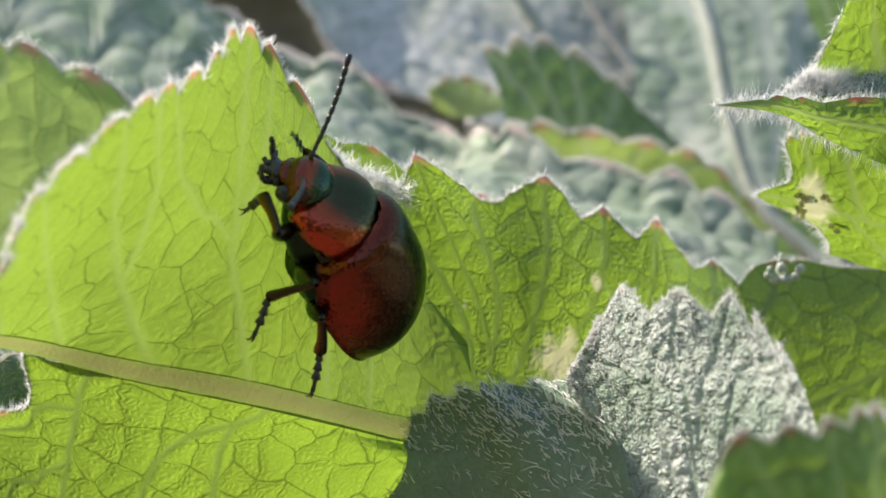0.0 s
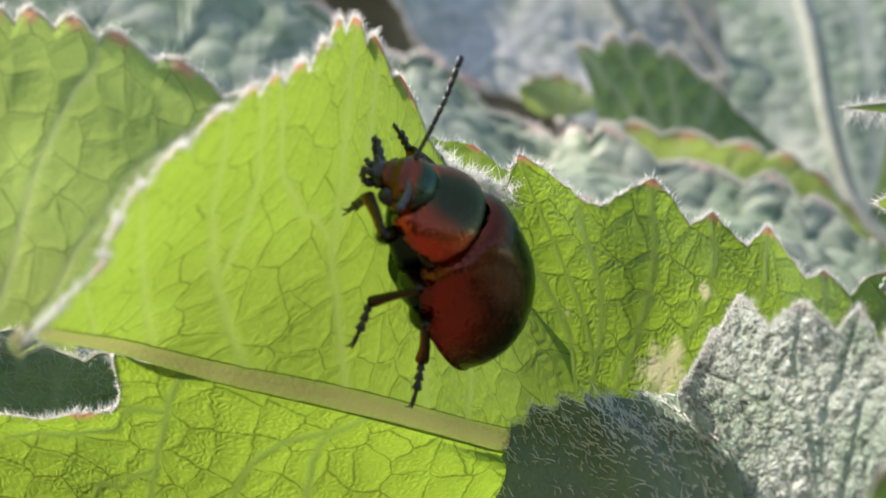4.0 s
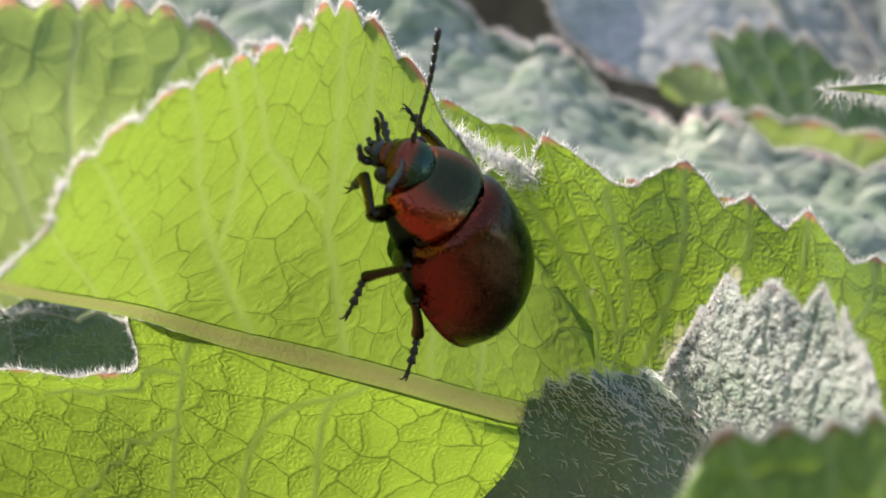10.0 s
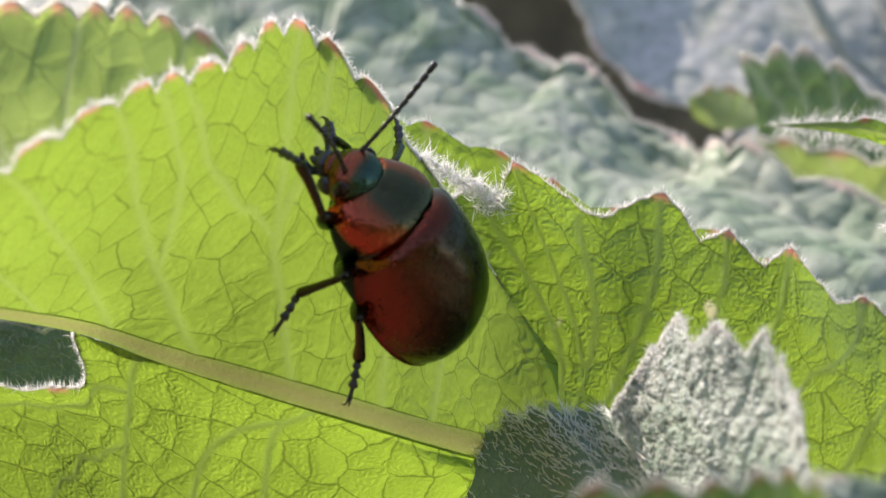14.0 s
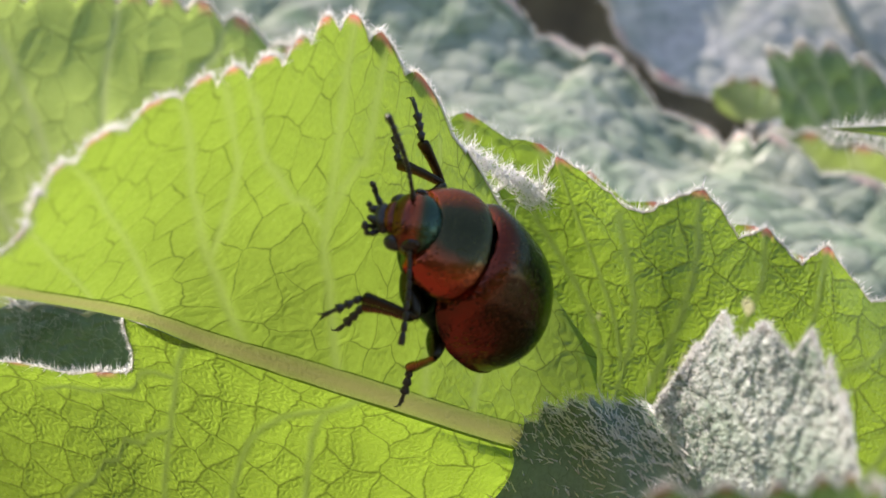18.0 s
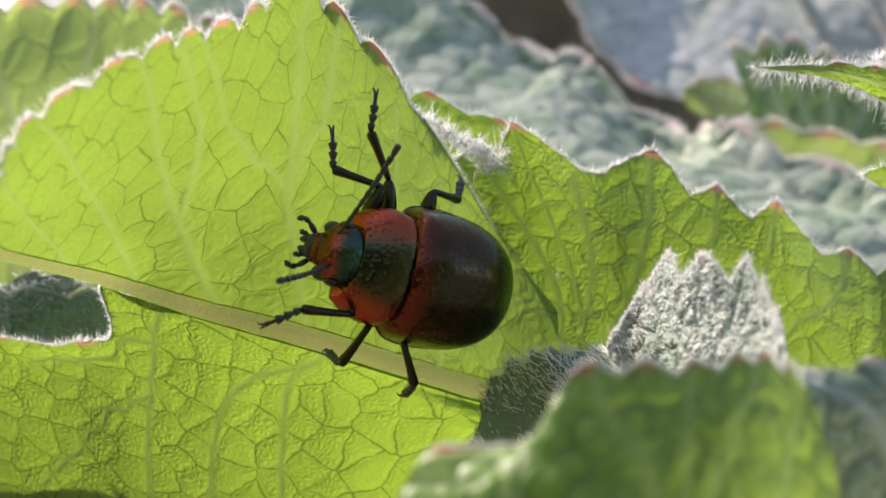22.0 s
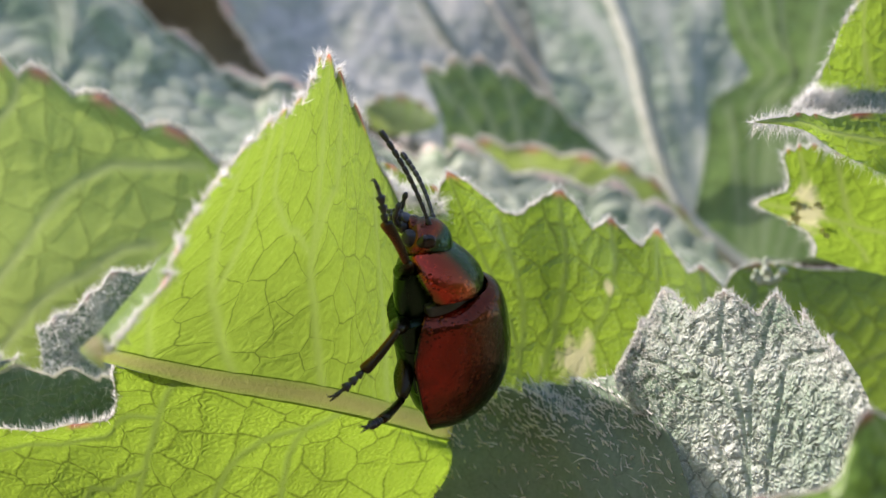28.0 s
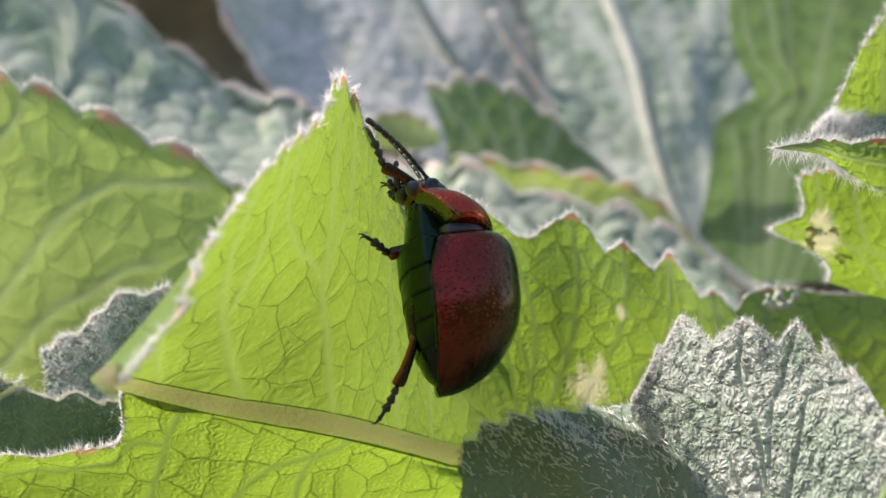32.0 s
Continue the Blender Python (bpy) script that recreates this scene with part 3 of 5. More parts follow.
curled_edge()
HIND = blade([
    [(-5.36, 17, 5.21), (-2.24, 17, 5.29), (1.25, 18, 4.94), (5.81, 20, 3.11), (10.48, 22, 2.02), (14.8, 24, 0.06)],
    [(-5.45, 17, 7.53), (-2.32, 17, 7.6), (1.19, 18, 6.74), (5.76, 20, 4.68), (10.44, 22, 3.34), (14.76, 24, 1.67)],
    [(-4.91, 16.5, 9.54), (-2.51, 17, 9.06), (0.94, 18, 7.87), (5.72, 20, 5.72), (10.92, 22, 4.81), (14.73, 24, 2.75)]], 0.16, tips=[0.05, 0.2, 0.4, 0.5, 0.62, 0.8, 0.93], tooth=0.5, seed=8, cell=1.2, puff=0.08,
    veins=[[(0.2, 0), (0.2, 1)], [(0.4, 0), (0.4, 1)], [(0.62, 0), (0.62, 1)], [(0.8, 0), (0.8, 1)]])
leaf_sheet("hind_lobe", HIND, SIDE, main)
fringe(HIND, 14, 0.35, 0.011, main, 26)
rng = np.random.default_rng(71)
WOOLLINE = catmull(np.array([(-2.2, 9.4, 7.3), (-1.2, 10.6, 6.8), (-0.2, 11.2, 6.2), (0.6, 11.6, 5.9), (1.2, 11.5, 5.3), (1.7, 11.2, 5.4)]), 1100)
spread = np.linspace(0.08, 0.7, 1100)[:, None]
tagged(part("wool_tuft", hairs(WOOLLINE + rng.normal(0, 0.5, (1100, 3)) * spread, rng.normal(0, 0.8, (1100, 3)) + np.array([0.3, -0.8, 0.5]), 0.55, 0.02, rng), HAIR, main, "tuft of white wool in the leaf's fold"), kind="stuff")
def midrib():
    """A broad low ridge that runs out into both lobes."""
    n, m = 160, 15
    C, up = catmull(np.array([(-14.3, -11.38, -0.1), (-14.67, -9.38, 0.35), (-14.64, -2.58, 0.03), (-13.21, 3.22, -0.51), (-9.91, 4.02, -1.5), (-5.37, 4.42, -2.6), (-1.19, 7.52, -3.93), (1.18, 10.22, -4.72), (4.6, 11.82, -5.5), (8.2, 13.3, -7.9)]), n), catmull(np.array([(-14.3, -11.32, 0.34), (-14.3, -9.62, 0.61), (-14.06, -3.99, 0.75), (-12.42, 1.38, 0.82), (-9.31, 2.7, 0.32), (-5.27, 3.76, -0.23), (-1.32, 7.5, -1.84), (1.26, 10.42, -3.48), (4.54, 11.84, -4.73), (8.4, 13.2, -6.9)]), n)
    up = up - C
    up /= np.linalg.norm(up, axis=1, keepdims=True)
    along_ = np.gradient(C, axis=0)
    along_ /= np.linalg.norm(along_, axis=1, keepdims=True)
    N = np.cross(along_, up)
    N *= -np.sign(N[:, 1:2])
    s, w = np.linspace(-1, 1, m), np.linspace(0.48, 0.58, n)[:, None, None]
    P = C[:, None] + up[:, None] * s[None, :, None] * w + N[:, None] * (0.1 * (1 - s ** 2) ** 1.5)[None, :, None] * w
    vein = np.broadcast_to((1 - s ** 2) ** 1.6, (n, m))
    zero = np.zeros((n, m))
    leaf_sheet("midrib", (P, N, dict(vein=vein, groove=zero, tip=zero, pale=zero)), RIB, main, "broad pale brownish midrib")


midrib()
petiole([(4.5, 13, -8), (6, 15, -16), (8, 16, -30), (9, 18, -46)], 0.7, main)

# ---- the young downy leaf and the shaded one beside it ----
downy = leaf("downy_leaf", "young silvery-white woolly leaf with a coarse toothed tip", (10, 4, -46))
WOOL = blade([
    [(8.6, 3.2, -14), (9.6, 0.6, -14.5), (10.6, -1.8, -15), (11.8, -4.2, -14.5), (13, -6.5, -14)],
    [(7.9, 3.4, -5), (9.2, 1, -4.6), (10.6, -1.6, -4.6), (12, -4.2, -4.8), (13.4, -7.2, -5.6)],
    [(7, 3.2, -2.9), (8.4, 2.5, -1.5), (10.3, -0.6, -1.6), (12.2, -2.9, -1.7), (13.3, -7, -3.3)],
    [(7.3, 3.2, -2.1), (8.88, 2.6, 0.2), (10.42, -0.7, -0.05), (12.1, -2.65, -0.25), (13.1, -6, -2.1)]], 0.065,
    tips=[0.1, 0.25, 0.5, 0.75, 0.87, 0.97], tooth=1.15, seed=9, cell=1.05, puff=0.15,
    veins=[[(0.5, 0), (0.5, 1)], [(0.5, 0.2), (0.25, 1)], [(0.5, 0.2), (0.75, 1)], [(0.5, 0.1), (0.1, 0.8)], [(0.5, 0.1), (0.9, 0.8)]], vein_width=0.09, pucker=0.2, rise=-0.9)
leaf_sheet("lamina", WOOL, WHITE, downy)
fringe(WOOL, 80, 0.24, 0.014, downy, 31)
down(WOOL, 5500, 0.13, 0.012, downy, 32, (-0.35, -0.05, 0.4), curl=0.3, stray=0.35)
EDGE = tuple(a[: int(len(a) * 0.3)] for a in WOOL[:2]) + (None,)  # the side towards the beetle is woollier
down(EDGE, 2200, 0.12, 0.016, downy, 35, (-0.5, 0.0, 0.5), curl=0.3, stray=0.3, rimward=0.7)
petiole([(10.6, -1.8, -10.8), (10.5, 0, -20), (10, 4, -46)], 0.5, downy)

shade_leaf = leaf("shaded_leaf", "grey-green leaf darkened as in shade, with sparse white bristles", (7, 10, -46))
DIM = blade([
    [(-6.1, 11.8, -15.75), (3.4, 8.8, -14.5), (6, 4.2, -15), (8.2, 1, -15), (9.3, -1, -15)],
    [(-3.1, 11.3, -9.18), (3.7, 8, -7), (6, 5, -6.5), (7.7, 3, -6), (8.8, 1, -6)],
    [(0.05, 10.9, -5.44), (2.4, 10.1, -3.71), (4.34, 8, -3.06), (5.51, 7.83, -3.06), (7.53, 5, -2.6)]], 0.12,
    tips=[0.12, 0.27, 0.4, 0.52, 0.64, 0.75, 0.88], tooth=0.7, seed=11, cell=1.0, puff=0.05, cells=False, ripple=0.2,
    veins=[[(0.6, 0), (0.6, 1)], [(0.6, 0.1), (0.3, 1)], [(0.6, 0.1), (0.85, 1)]], vein_width=0.15)
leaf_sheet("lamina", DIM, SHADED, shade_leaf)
fringe(DIM, 30, 0.4, 0.008, shade_leaf, 33)
down(DIM, 900, 0.48, 0.042, shade_leaf, 34, (-0.7, -0.35, 0.9), curl=0.35, stray=0.25, rimward=0.6)
petiole([(6, 4.4, -10.4), (6.5, 7, -22), (7, 10, -46)], 0.5, shade_leaf)

# ---- a dark downy leaf under the lobed one ----
under = leaf("under_leaf", "dark grey-green downy leaf with a white woolly edge", (-14, 18, -46))
UNDER = blade([
    [(-31.5, 14, -13.83), (-25.5, 14, -13.52), (-20.2, 14, -13.25), (-15.59, 14, -13), (-11.84, 14, -12.81)],
    [(-31.8, 14, -6.3), (-25.8, 14, -5.55), (-20.5, 14, -5.1), (-15.86, 14, -4.68), (-12.08, 14, -4.81)],
    [(-20.6, 13, 0.25), (-18.03, 13, -0.45), (-22.2, 13, -0.79), (-17.57, 13, -0.93), (-12.99, 13, -1.46)]], 0.14, tips=[0.1, 0.24, 0.36, 0.5, 0.62, 0.75, 0.88], tooth=0.6, seed=61, cell=1.0, puff=0.12,
    veins=[[(0.5, 0), (0.5, 1)], [(0.5, 0.1), (0.2, 1)], [(0.5, 0.1), (0.8, 1)]])
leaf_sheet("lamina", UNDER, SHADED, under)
rim(UNDER, 0.06, under)
fringe(UNDER, 40, 0.4, 0.009, under, 62)
down(UNDER, 2500, 0.45, 0.009, under, 63, (0, -0.2, 0.5))
petiole([UNDER[0][len(UNDER[0]) // 2, 0], (-17, 15, -25), (-14, 18, -46)], 0.2, under)
curl = leaf("curled_leaf", "small crumpled grey woolly leaf behind the lobed leaf", (-18, 18, -46))
CURL = blade([
    [(-16.64, 14, -2.12), (-15, 14, -2.22), (-12.95, 14, -2.36), (-10.35, 14, -2.27)],
    [(-16.59, 14.5, -0.45), (-14.88, 14.5, 0.1), (-12.79, 14.5, 0.64), (-10.15, 14.5, 1.15)],
    [(-16.75, 15, 0.89), (-14.8, 15, 1.86), (-13.12, 15, 3.18), (-10.01, 15, 3.39)]], 0.12, tips=[0.12, 0.4, 0.65, 0.9], tooth=0.4, seed=65, cell=0.8, puff=0.08, veins=[[(0.5, 0), (0.5, 1)]])
leaf_sheet("lamina", CURL, QUILT, curl)
fringe(CURL, 120, 0.35, 0.012, curl, 66, spread=1.0)
down(CURL, 3000, 0.3, 0.012, curl, 67)
petiole([CURL[0][len(CURL[0]) // 2, 0], (-20, 18, -20), (-18, 18, -46)], 0.15, curl)

# ---- leaves before the camera ----
front = leaf("front_leaf", "deep green toothed leaf with pink tooth tips and pale veins", (10, -18, -46))
FORE = blade([
    [(2.6, -20.5, -9), (4.6, -20.5, -9), (6.6, -20.5, -9), (9.8, -20, -9), (12.2, -18.5, -9), (14.5, -16, -9)],
    [(2.6, -19.8, -7.2), (5, -19.8, -6.6), (6.8, -19.6, -5.9), (10, -18.8, -5.4), (12.1, -17.4, -5.2), (13.8, -15.2, -5.6)],
    [(3.2, -18.8, -5.7), (5.9, -18.9, -5.16), (7.2, -18.7, -3.5), (10, -17.7, -3.3), (11.9, -16.3, -3), (13.2, -14.4, -3.6)]], 0.14,
    tips=[0.02, 0.42, 0.52, 0.61, 0.72, 0.81, 0.93], tooth=0.5, seed=13, cell=1.5, puff=0.12,
    veins=[[(0.6, 0), (0.6, 1)], [(0.6, 0.1), (0.42, 1)], [(0.6, 0.1), (0.8, 1)], [(0.4, 0.0), (0.2, 0.8)], [(0.75, 0), (0.93, 0.8)]], vein_width=0.12)
leaf_sheet("lamina", FORE, FRONT, front)
rim(FORE, 0.06, front)
fringe(FORE, 24, 0.25, 0.008, front, 41)
petiole([(9.8, -20, -8.8), (10, -20, -20), (10, -18, -46)], 0.6, front)
front2 = leaf("grey_front_leaf", "grey-green downy leaf standing low among the others", (15, -8, -46))
FORE2 = blade([
    [(12.5, -13, -9), (15, -12, -9), (18, -11, -9), (21, -10, -9)],
    [(12.8, -13, -5), (15, -12, -4.6), (18, -11, -4.6), (21, -10, -5)],
    [(13.2, -13.5, -3.4), (13.6, -12, -3.36), (17.52, -11, -2.99), (19.91, -10, -4.16)]], 0.16, tips=[0.15, 0.35, 0.5, 0.66, 0.82], tooth=0.5, seed=15, cell=1.2, puff=0.14,
    veins=[[(0.5, 0), (0.5, 1)], [(0.5, 0.1), (0.2, 1)], [(0.5, 0.1), (0.8, 1)]])
leaf_sheet("lamina", FORE2, QUILT, front2)
fringe(FORE2, 20, 0.3, 0.008, front2, 43)
petiole([(15, -12, -8.8), (15, -11, -20), (15, -8, -46)], 0.6, front2)

# ---- the lobed leaf at the side, with a pointed tooth ----
side = leaf("side_leaf", "bright green lobed leaf with a long pointed tooth and pale warts", (36, 20, -46))
SPIKE = blade([
    [(12.14, -0.95, 7.5), (15.48, 1.5, 7.34), (18.74, 4, 6.31), (29.4, 8, 2.54)],
    [(12.14, -0.95, 7.5), (15.5, 1.5, 7.65), (18.8, 4, 7.25), (29.6, 8, 5.82)],
    [(12.14, -0.95, 7.5), (15.66, 1.8, 8.04), (19.05, 4.4, 8.17), (30.1, 8.5, 8.88)]], 0.1, tips=[0.3, 0.5, 0.7, 0.9], tooth=0.25, seed=17, cell=0.7, puff=0.08, veins=[[(0, 0.5), (1, 0.5)]], vein_width=0.12)
leaf_sheet("pointed_lobe", SPIKE, SIDE, side)
fringe(SPIKE, 40, 0.45, 0.01, side, 45)
UNDERSIDE = tuple(a[:, ::-1] for a in SPIKE[:2]) + (None,)
fringe(UNDERSIDE, 26, 0.5, 0.01, side, 46)
LOBE = blade([
    [(21.8, 14.4, 2.2), (23, 14, 1.7), (24.6, 13.4, 1.2), (28.9, 12.6, -0.1)],
    [(21.2, 12.9, 2.85), (22.3, 12.5, 2.6), (24, 12, 2.2), (28.4, 11.4, 1)],
    [(19.9, 11.8, 3.75), (21.2, 11.6, 3.5), (23.2, 11.2, 3.1), (28, 10.8, 2.1)],
    [(17.4, 11.1, 4.9), (20, 10.9, 4.7), (22.8, 10.4, 4.1), (27.4, 9.8, 3.4)],
    [(18.8, 10.5, 5.5), (20.1, 10.3, 5.4), (22.7, 9.8, 4.9), (27.2, 9.3, 4.2)],
    [(18.3, 9.7, 7.1), (19.7, 9.3, 7.3), (22.1, 8.5, 6.5), (26.6, 8, 5.9)]], 0.1, tips=[0.06, 0.2, 0.34, 0.5, 0.7, 0.9], tooth=0.4, seed=19, cell=1.0, puff=0.05, ripple=0.2, spots=[((20, 11.4, 4.2), 0.9), ((19.9, 10.6, 5.1), 0.7)],
    veins=[[(0.02, 0.6), (0.4, 0.5), (1, 0.4)], [(0.3, 0.52), (0.2, 0.95)], [(0.6, 0.46), (0.5, 0.95)], [(0.5, 0.48), (0.6, 0.1)]], vein_width=0.17)
leaf_sheet("side_lobe", LOBE, SIDE, side)
HIGH = blade([
    [(18.72, 7, 9.7), (20.5, 7.2, 9.49), (22.8, 7.6, 9.66), (26.8, 8, 9.74)],
    [(19.49, 6.9, 11.12), (20.9, 7.2, 11.39), (22.9, 7.6, 11.67), (26.9, 8, 11.92)],
    [(20.2, 6.8, 12.41), (21.7, 7.2, 14.04), (23.4, 7.6, 15.71), (27.3, 8, 16.57)]], 0.1, tips=[0.04, 0.14, 0.26, 0.38, 0.5, 0.7, 0.9], tooth=0.7, seed=21, cell=0.9, puff=0.05, ripple=0.15, veins=[[(0.6, 0), (0.4, 1)], [(0.8, 0), (0.75, 1)]])
leaf_sheet("high_lobe", HIGH, SIDE, side)
for k, made in enumerate((LOBE, HIGH)):
    fringe(made, 50, 0.35, 0.011, side, 47 + k)
    SHORT = tuple(a[:3].transpose(1, 0, 2)[:, ::-1] for a in made[:2]) + (None,)  # the short edge towards the beetle
    fringe(SHORT, 60, 0.4, 0.011, side, 57 + k)
BRACT = blade([
    [(16.7, 5.5, 8.54), (18.46, 6, 8.54), (20.7, 6.6, 8.36), (26.4, 7.5, 8.06)],
    [(17.51, 6, 9.09), (18.96, 6.4, 9.02), (20.9, 7, 8.97), (26.8, 8, 8.92)],
    [(18.21, 6.4, 9.64), (19.6, 6.8, 9.47), (21.2, 7.4, 9.68), (27, 8.4, 9.78)]], 0.1, tips=[0.05, 0.15, 0.3, 0.5, 0.7], tooth=0.35, seed=22, cell=0.7, puff=0.08)
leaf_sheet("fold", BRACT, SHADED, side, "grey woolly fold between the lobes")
fringe(BRACT, 60, 0.45, 0.011, side, 59, spread=1.0)
down(BRACT, 2500, 0.5, 0.011, side, 60, (-0.4, -0.3, 0.3))
petiole([(31, 14, 2), (34, 16, -10), (36, 20, -46)], 0.8, side)

# ---- leaves behind ----
def back_leaf(name, label, guides, fine, material, tips, tooth, seed, cell, puff, veins, radius=0.8, vein_width=0.3, stretch=1.0):
    made = blade(guides, fine, tips, tooth, veins, cell, puff, seed, 0.5, vein_width, 0.12, 0.5, 1.8, stretch, cells=material is not BACKGREEN, blush=0.8)
    start = made[0][made[0].shape[0] // 2, 0]
    ob = leaf(name, label, (start[0] + 2, start[1] + 6, -46), "leaves behind the lobed leaf")
    leaf_sheet("lamina", made, material, ob)
    rim(made, 0.15, ob)
    fringe(made, 24, 0.45, 0.018, ob, seed + 50, spread=0.9)
    petiole([start, start + np.array([1, 3, -12]), (start[0] + 2, start[1] + 6, -46)], radius, ob)
    return ob


palmate = [[(0.5, 0), (0.5, 1)], [(0.5, 0), (0.25, 1)], [(0.5, 0), (0.75, 1)], [(0.45, 0), (0.05, 0.9)], [(0.55, 0), (0.95, 0.9)], [(0.4, 0.0), (0.12, 0.4)], [(0.6, 0), (0.88, 0.4)]]
back_leaf("back_left_leaf", "mid-green toothed leaf standing behind the lobed leaf", [
    [(-41.7, 31, -4.67), (-32.5, 31, -4.24), (-24.3, 31, -3.22), (-16.06, 30, -1.58), (-5.97, 26, -2.52)],
    [(-42, 30, 9.11), (-32.9, 30, 9.37), (-24.3, 29, 9.19), (-16, 28, 8.41), (-5.8, 24, 4.78)],
    [(-41.7, 29, 14.11), (-32.8, 29, 15.73), (-23.6, 28, 15.94), (-16.65, 27, 14.62), (-5.71, 23, 8.62)]], 0.24, BACKGREEN,
    [0.05, 0.13, 0.21, 0.3, 0.38, 0.46, 0.53, 0.6, 0.69, 0.76, 0.84, 0.92], 0.9, 23, 1.25, 0.09, palmate)
back_leaf("quilted_leaf", "grey-green quilted leaf with a scalloped edge and silvery sheen painted in patches", [
    [(-28, 33, 4), (-16, 33, 4), (-7, 33, 4.2), (-1, 33, 4), (4, 32, 3), (9, 32, 2), (15, 32, 0.5), (20, 32, -1), (26, 33, -2.1)],
    [(-29, 46, 18), (-15, 46, 15), (-6, 46, 12.3), (0, 46, 11.3), (5.5, 44, 8.8), (10.5, 42.5, 7.7), (17, 41.5, 5.7), (22, 41, 4.2), (28, 40.5, 2)],
    [(-28.5, 61.8, 38.2), (-12, 59.3, 24.8), (-2.5, 58.4, 17.1), (1, 57.8, 16.4), (8.3, 54.5, 10.3), (12.5, 51.1, 9.6), (18.5, 49.1, 6.7), (23.7, 47.8, 5.6), (29.5, 45.8, 1.8)],
    [(-28, 64, 40), (-11.5, 61.5, 26.6), (-2, 60.6, 19), (1.5, 60, 18.4), (8.8, 56.7, 12.6), (13, 53.3, 12.2), (19, 51.3, 9.4), (24.2, 50, 8.3), (30, 48, 4.5)]], 0.26, PILLOW,
    [0.04, 0.09, 0.14, 0.19, 0.25, 0.375, 0.5, 0.565, 0.63, 0.75, 0.87, 0.93], 1.5, 25, 2.6, 0.24, palmate[:3], stretch=1.5)
back_leaf("strip_leaf", "yellow-green leaf edge showing above the quilted leaf", [
    [(12.6, 59, 10), (16.6, 58.5, 9), (22, 58, 7.5), (27.5, 57, 5), (32, 56, 1)],
    [(13.2, 58.5, 12.2), (17.2, 58, 11.2), (22.6, 57.5, 10), (28, 56.5, 7.8), (32.4, 55.5, 3.5)],
    [(13.4, 58, 13.7), (18.3, 57.3, 12.7), (23.6, 57, 11.6), (28, 56, 9.9), (32, 55, 5.4)]], 0.3, BACKGREEN,
    [0.12, 0.3, 0.5, 0.66, 0.8, 0.92], 0.7, 27, 1.9, 0.15, palmate)
back_leaf("dark_back_leaf", "grey-green pointed leaf with a dark middle and whitish tooth tips", [
    [(14.5, 64.5, 11.5), (18.5, 64, 10.6), (24, 63, 10), (29.5, 61, 8.5)],
    [(14.4, 64.3, 15.6), (18, 64, 15), (23, 63, 14), (28.8, 61, 9.8)],
    [(13.1, 64, 19.4), (17.3, 63.8, 20.1), (22, 63, 17.6), (28.4, 61, 10.8)]], 0.3, DEEP,
    [0.02, 0.2, 0.36, 0.55, 0.75], 1.3, 29, 2.0, 0.2, palmate)
back_leaf("small_green_leaf", "small bright green leaf in a dark gap", [
    [(9.9, 71, 16.4), (11.6, 71, 15.6), (13.8, 70, 15.6), (15, 69, 16)],
    [(9.4, 71, 17.6), (11.4, 71, 17.3), (13.8, 70, 17), (15.2, 69, 16.6)],
    [(9.7, 71.4, 18.3), (11.4, 71.4, 18.8), (13.6, 70.6, 18.4), (15.2, 69.4, 16.9)]], 0.3, BACKGREEN, [0.2, 0.5, 0.8], 0.6, 31, 1.6, 0.2, palmate)
high_back = back_leaf("high_back_leaf", "large grey-green leaf with silvery veins far behind", [
    [(9.07, 114, 54.5), (17.83, 114, 52.7), (26.5, 114, 50.4), (34.8, 112, 46.4), (42.8, 110, 40.3)],
    [(3.21, 92, 38.1), (9.5, 92, 33.6), (16.14, 91, 29.4), (23.6, 90, 25.3), (31.9, 90, 20.5)],
    [(-1.93, 80, 31.7), (1.31, 78, 24.2), (5.7, 76, 19.38), (14.34, 75, 15.84), (22.3, 74, 10.19)]], 0.5, SILVER,
    [0.1, 0.3, 0.5, 0.7, 0.9], 1.0, 33, 2.6, 0.22, palmate)
pale_back = back_leaf("pale_back_leaf", "pale silvery leaf with thick whitish veins far behind", [
    [(22.3, 64, 2.27), (32.9, 64, 2.2), (40.7, 65, 2.3), (49, 66, 3.85)],
    [(28.4, 80, 19.24), (39.8, 80, 18.41), (45.2, 80, 16.15), (56.5, 80, 14.21)],
    [(30.1, 100, 42.3), (47.4, 100, 42.3), (53, 92, 32.2), (59.9, 88, 24.5)]], 0.4, QUILT,
    [0.1, 0.3, 0.5, 0.7, 0.9], 1.0, 35, 2.4, 0.25, palmate, 0.9, 0.8)
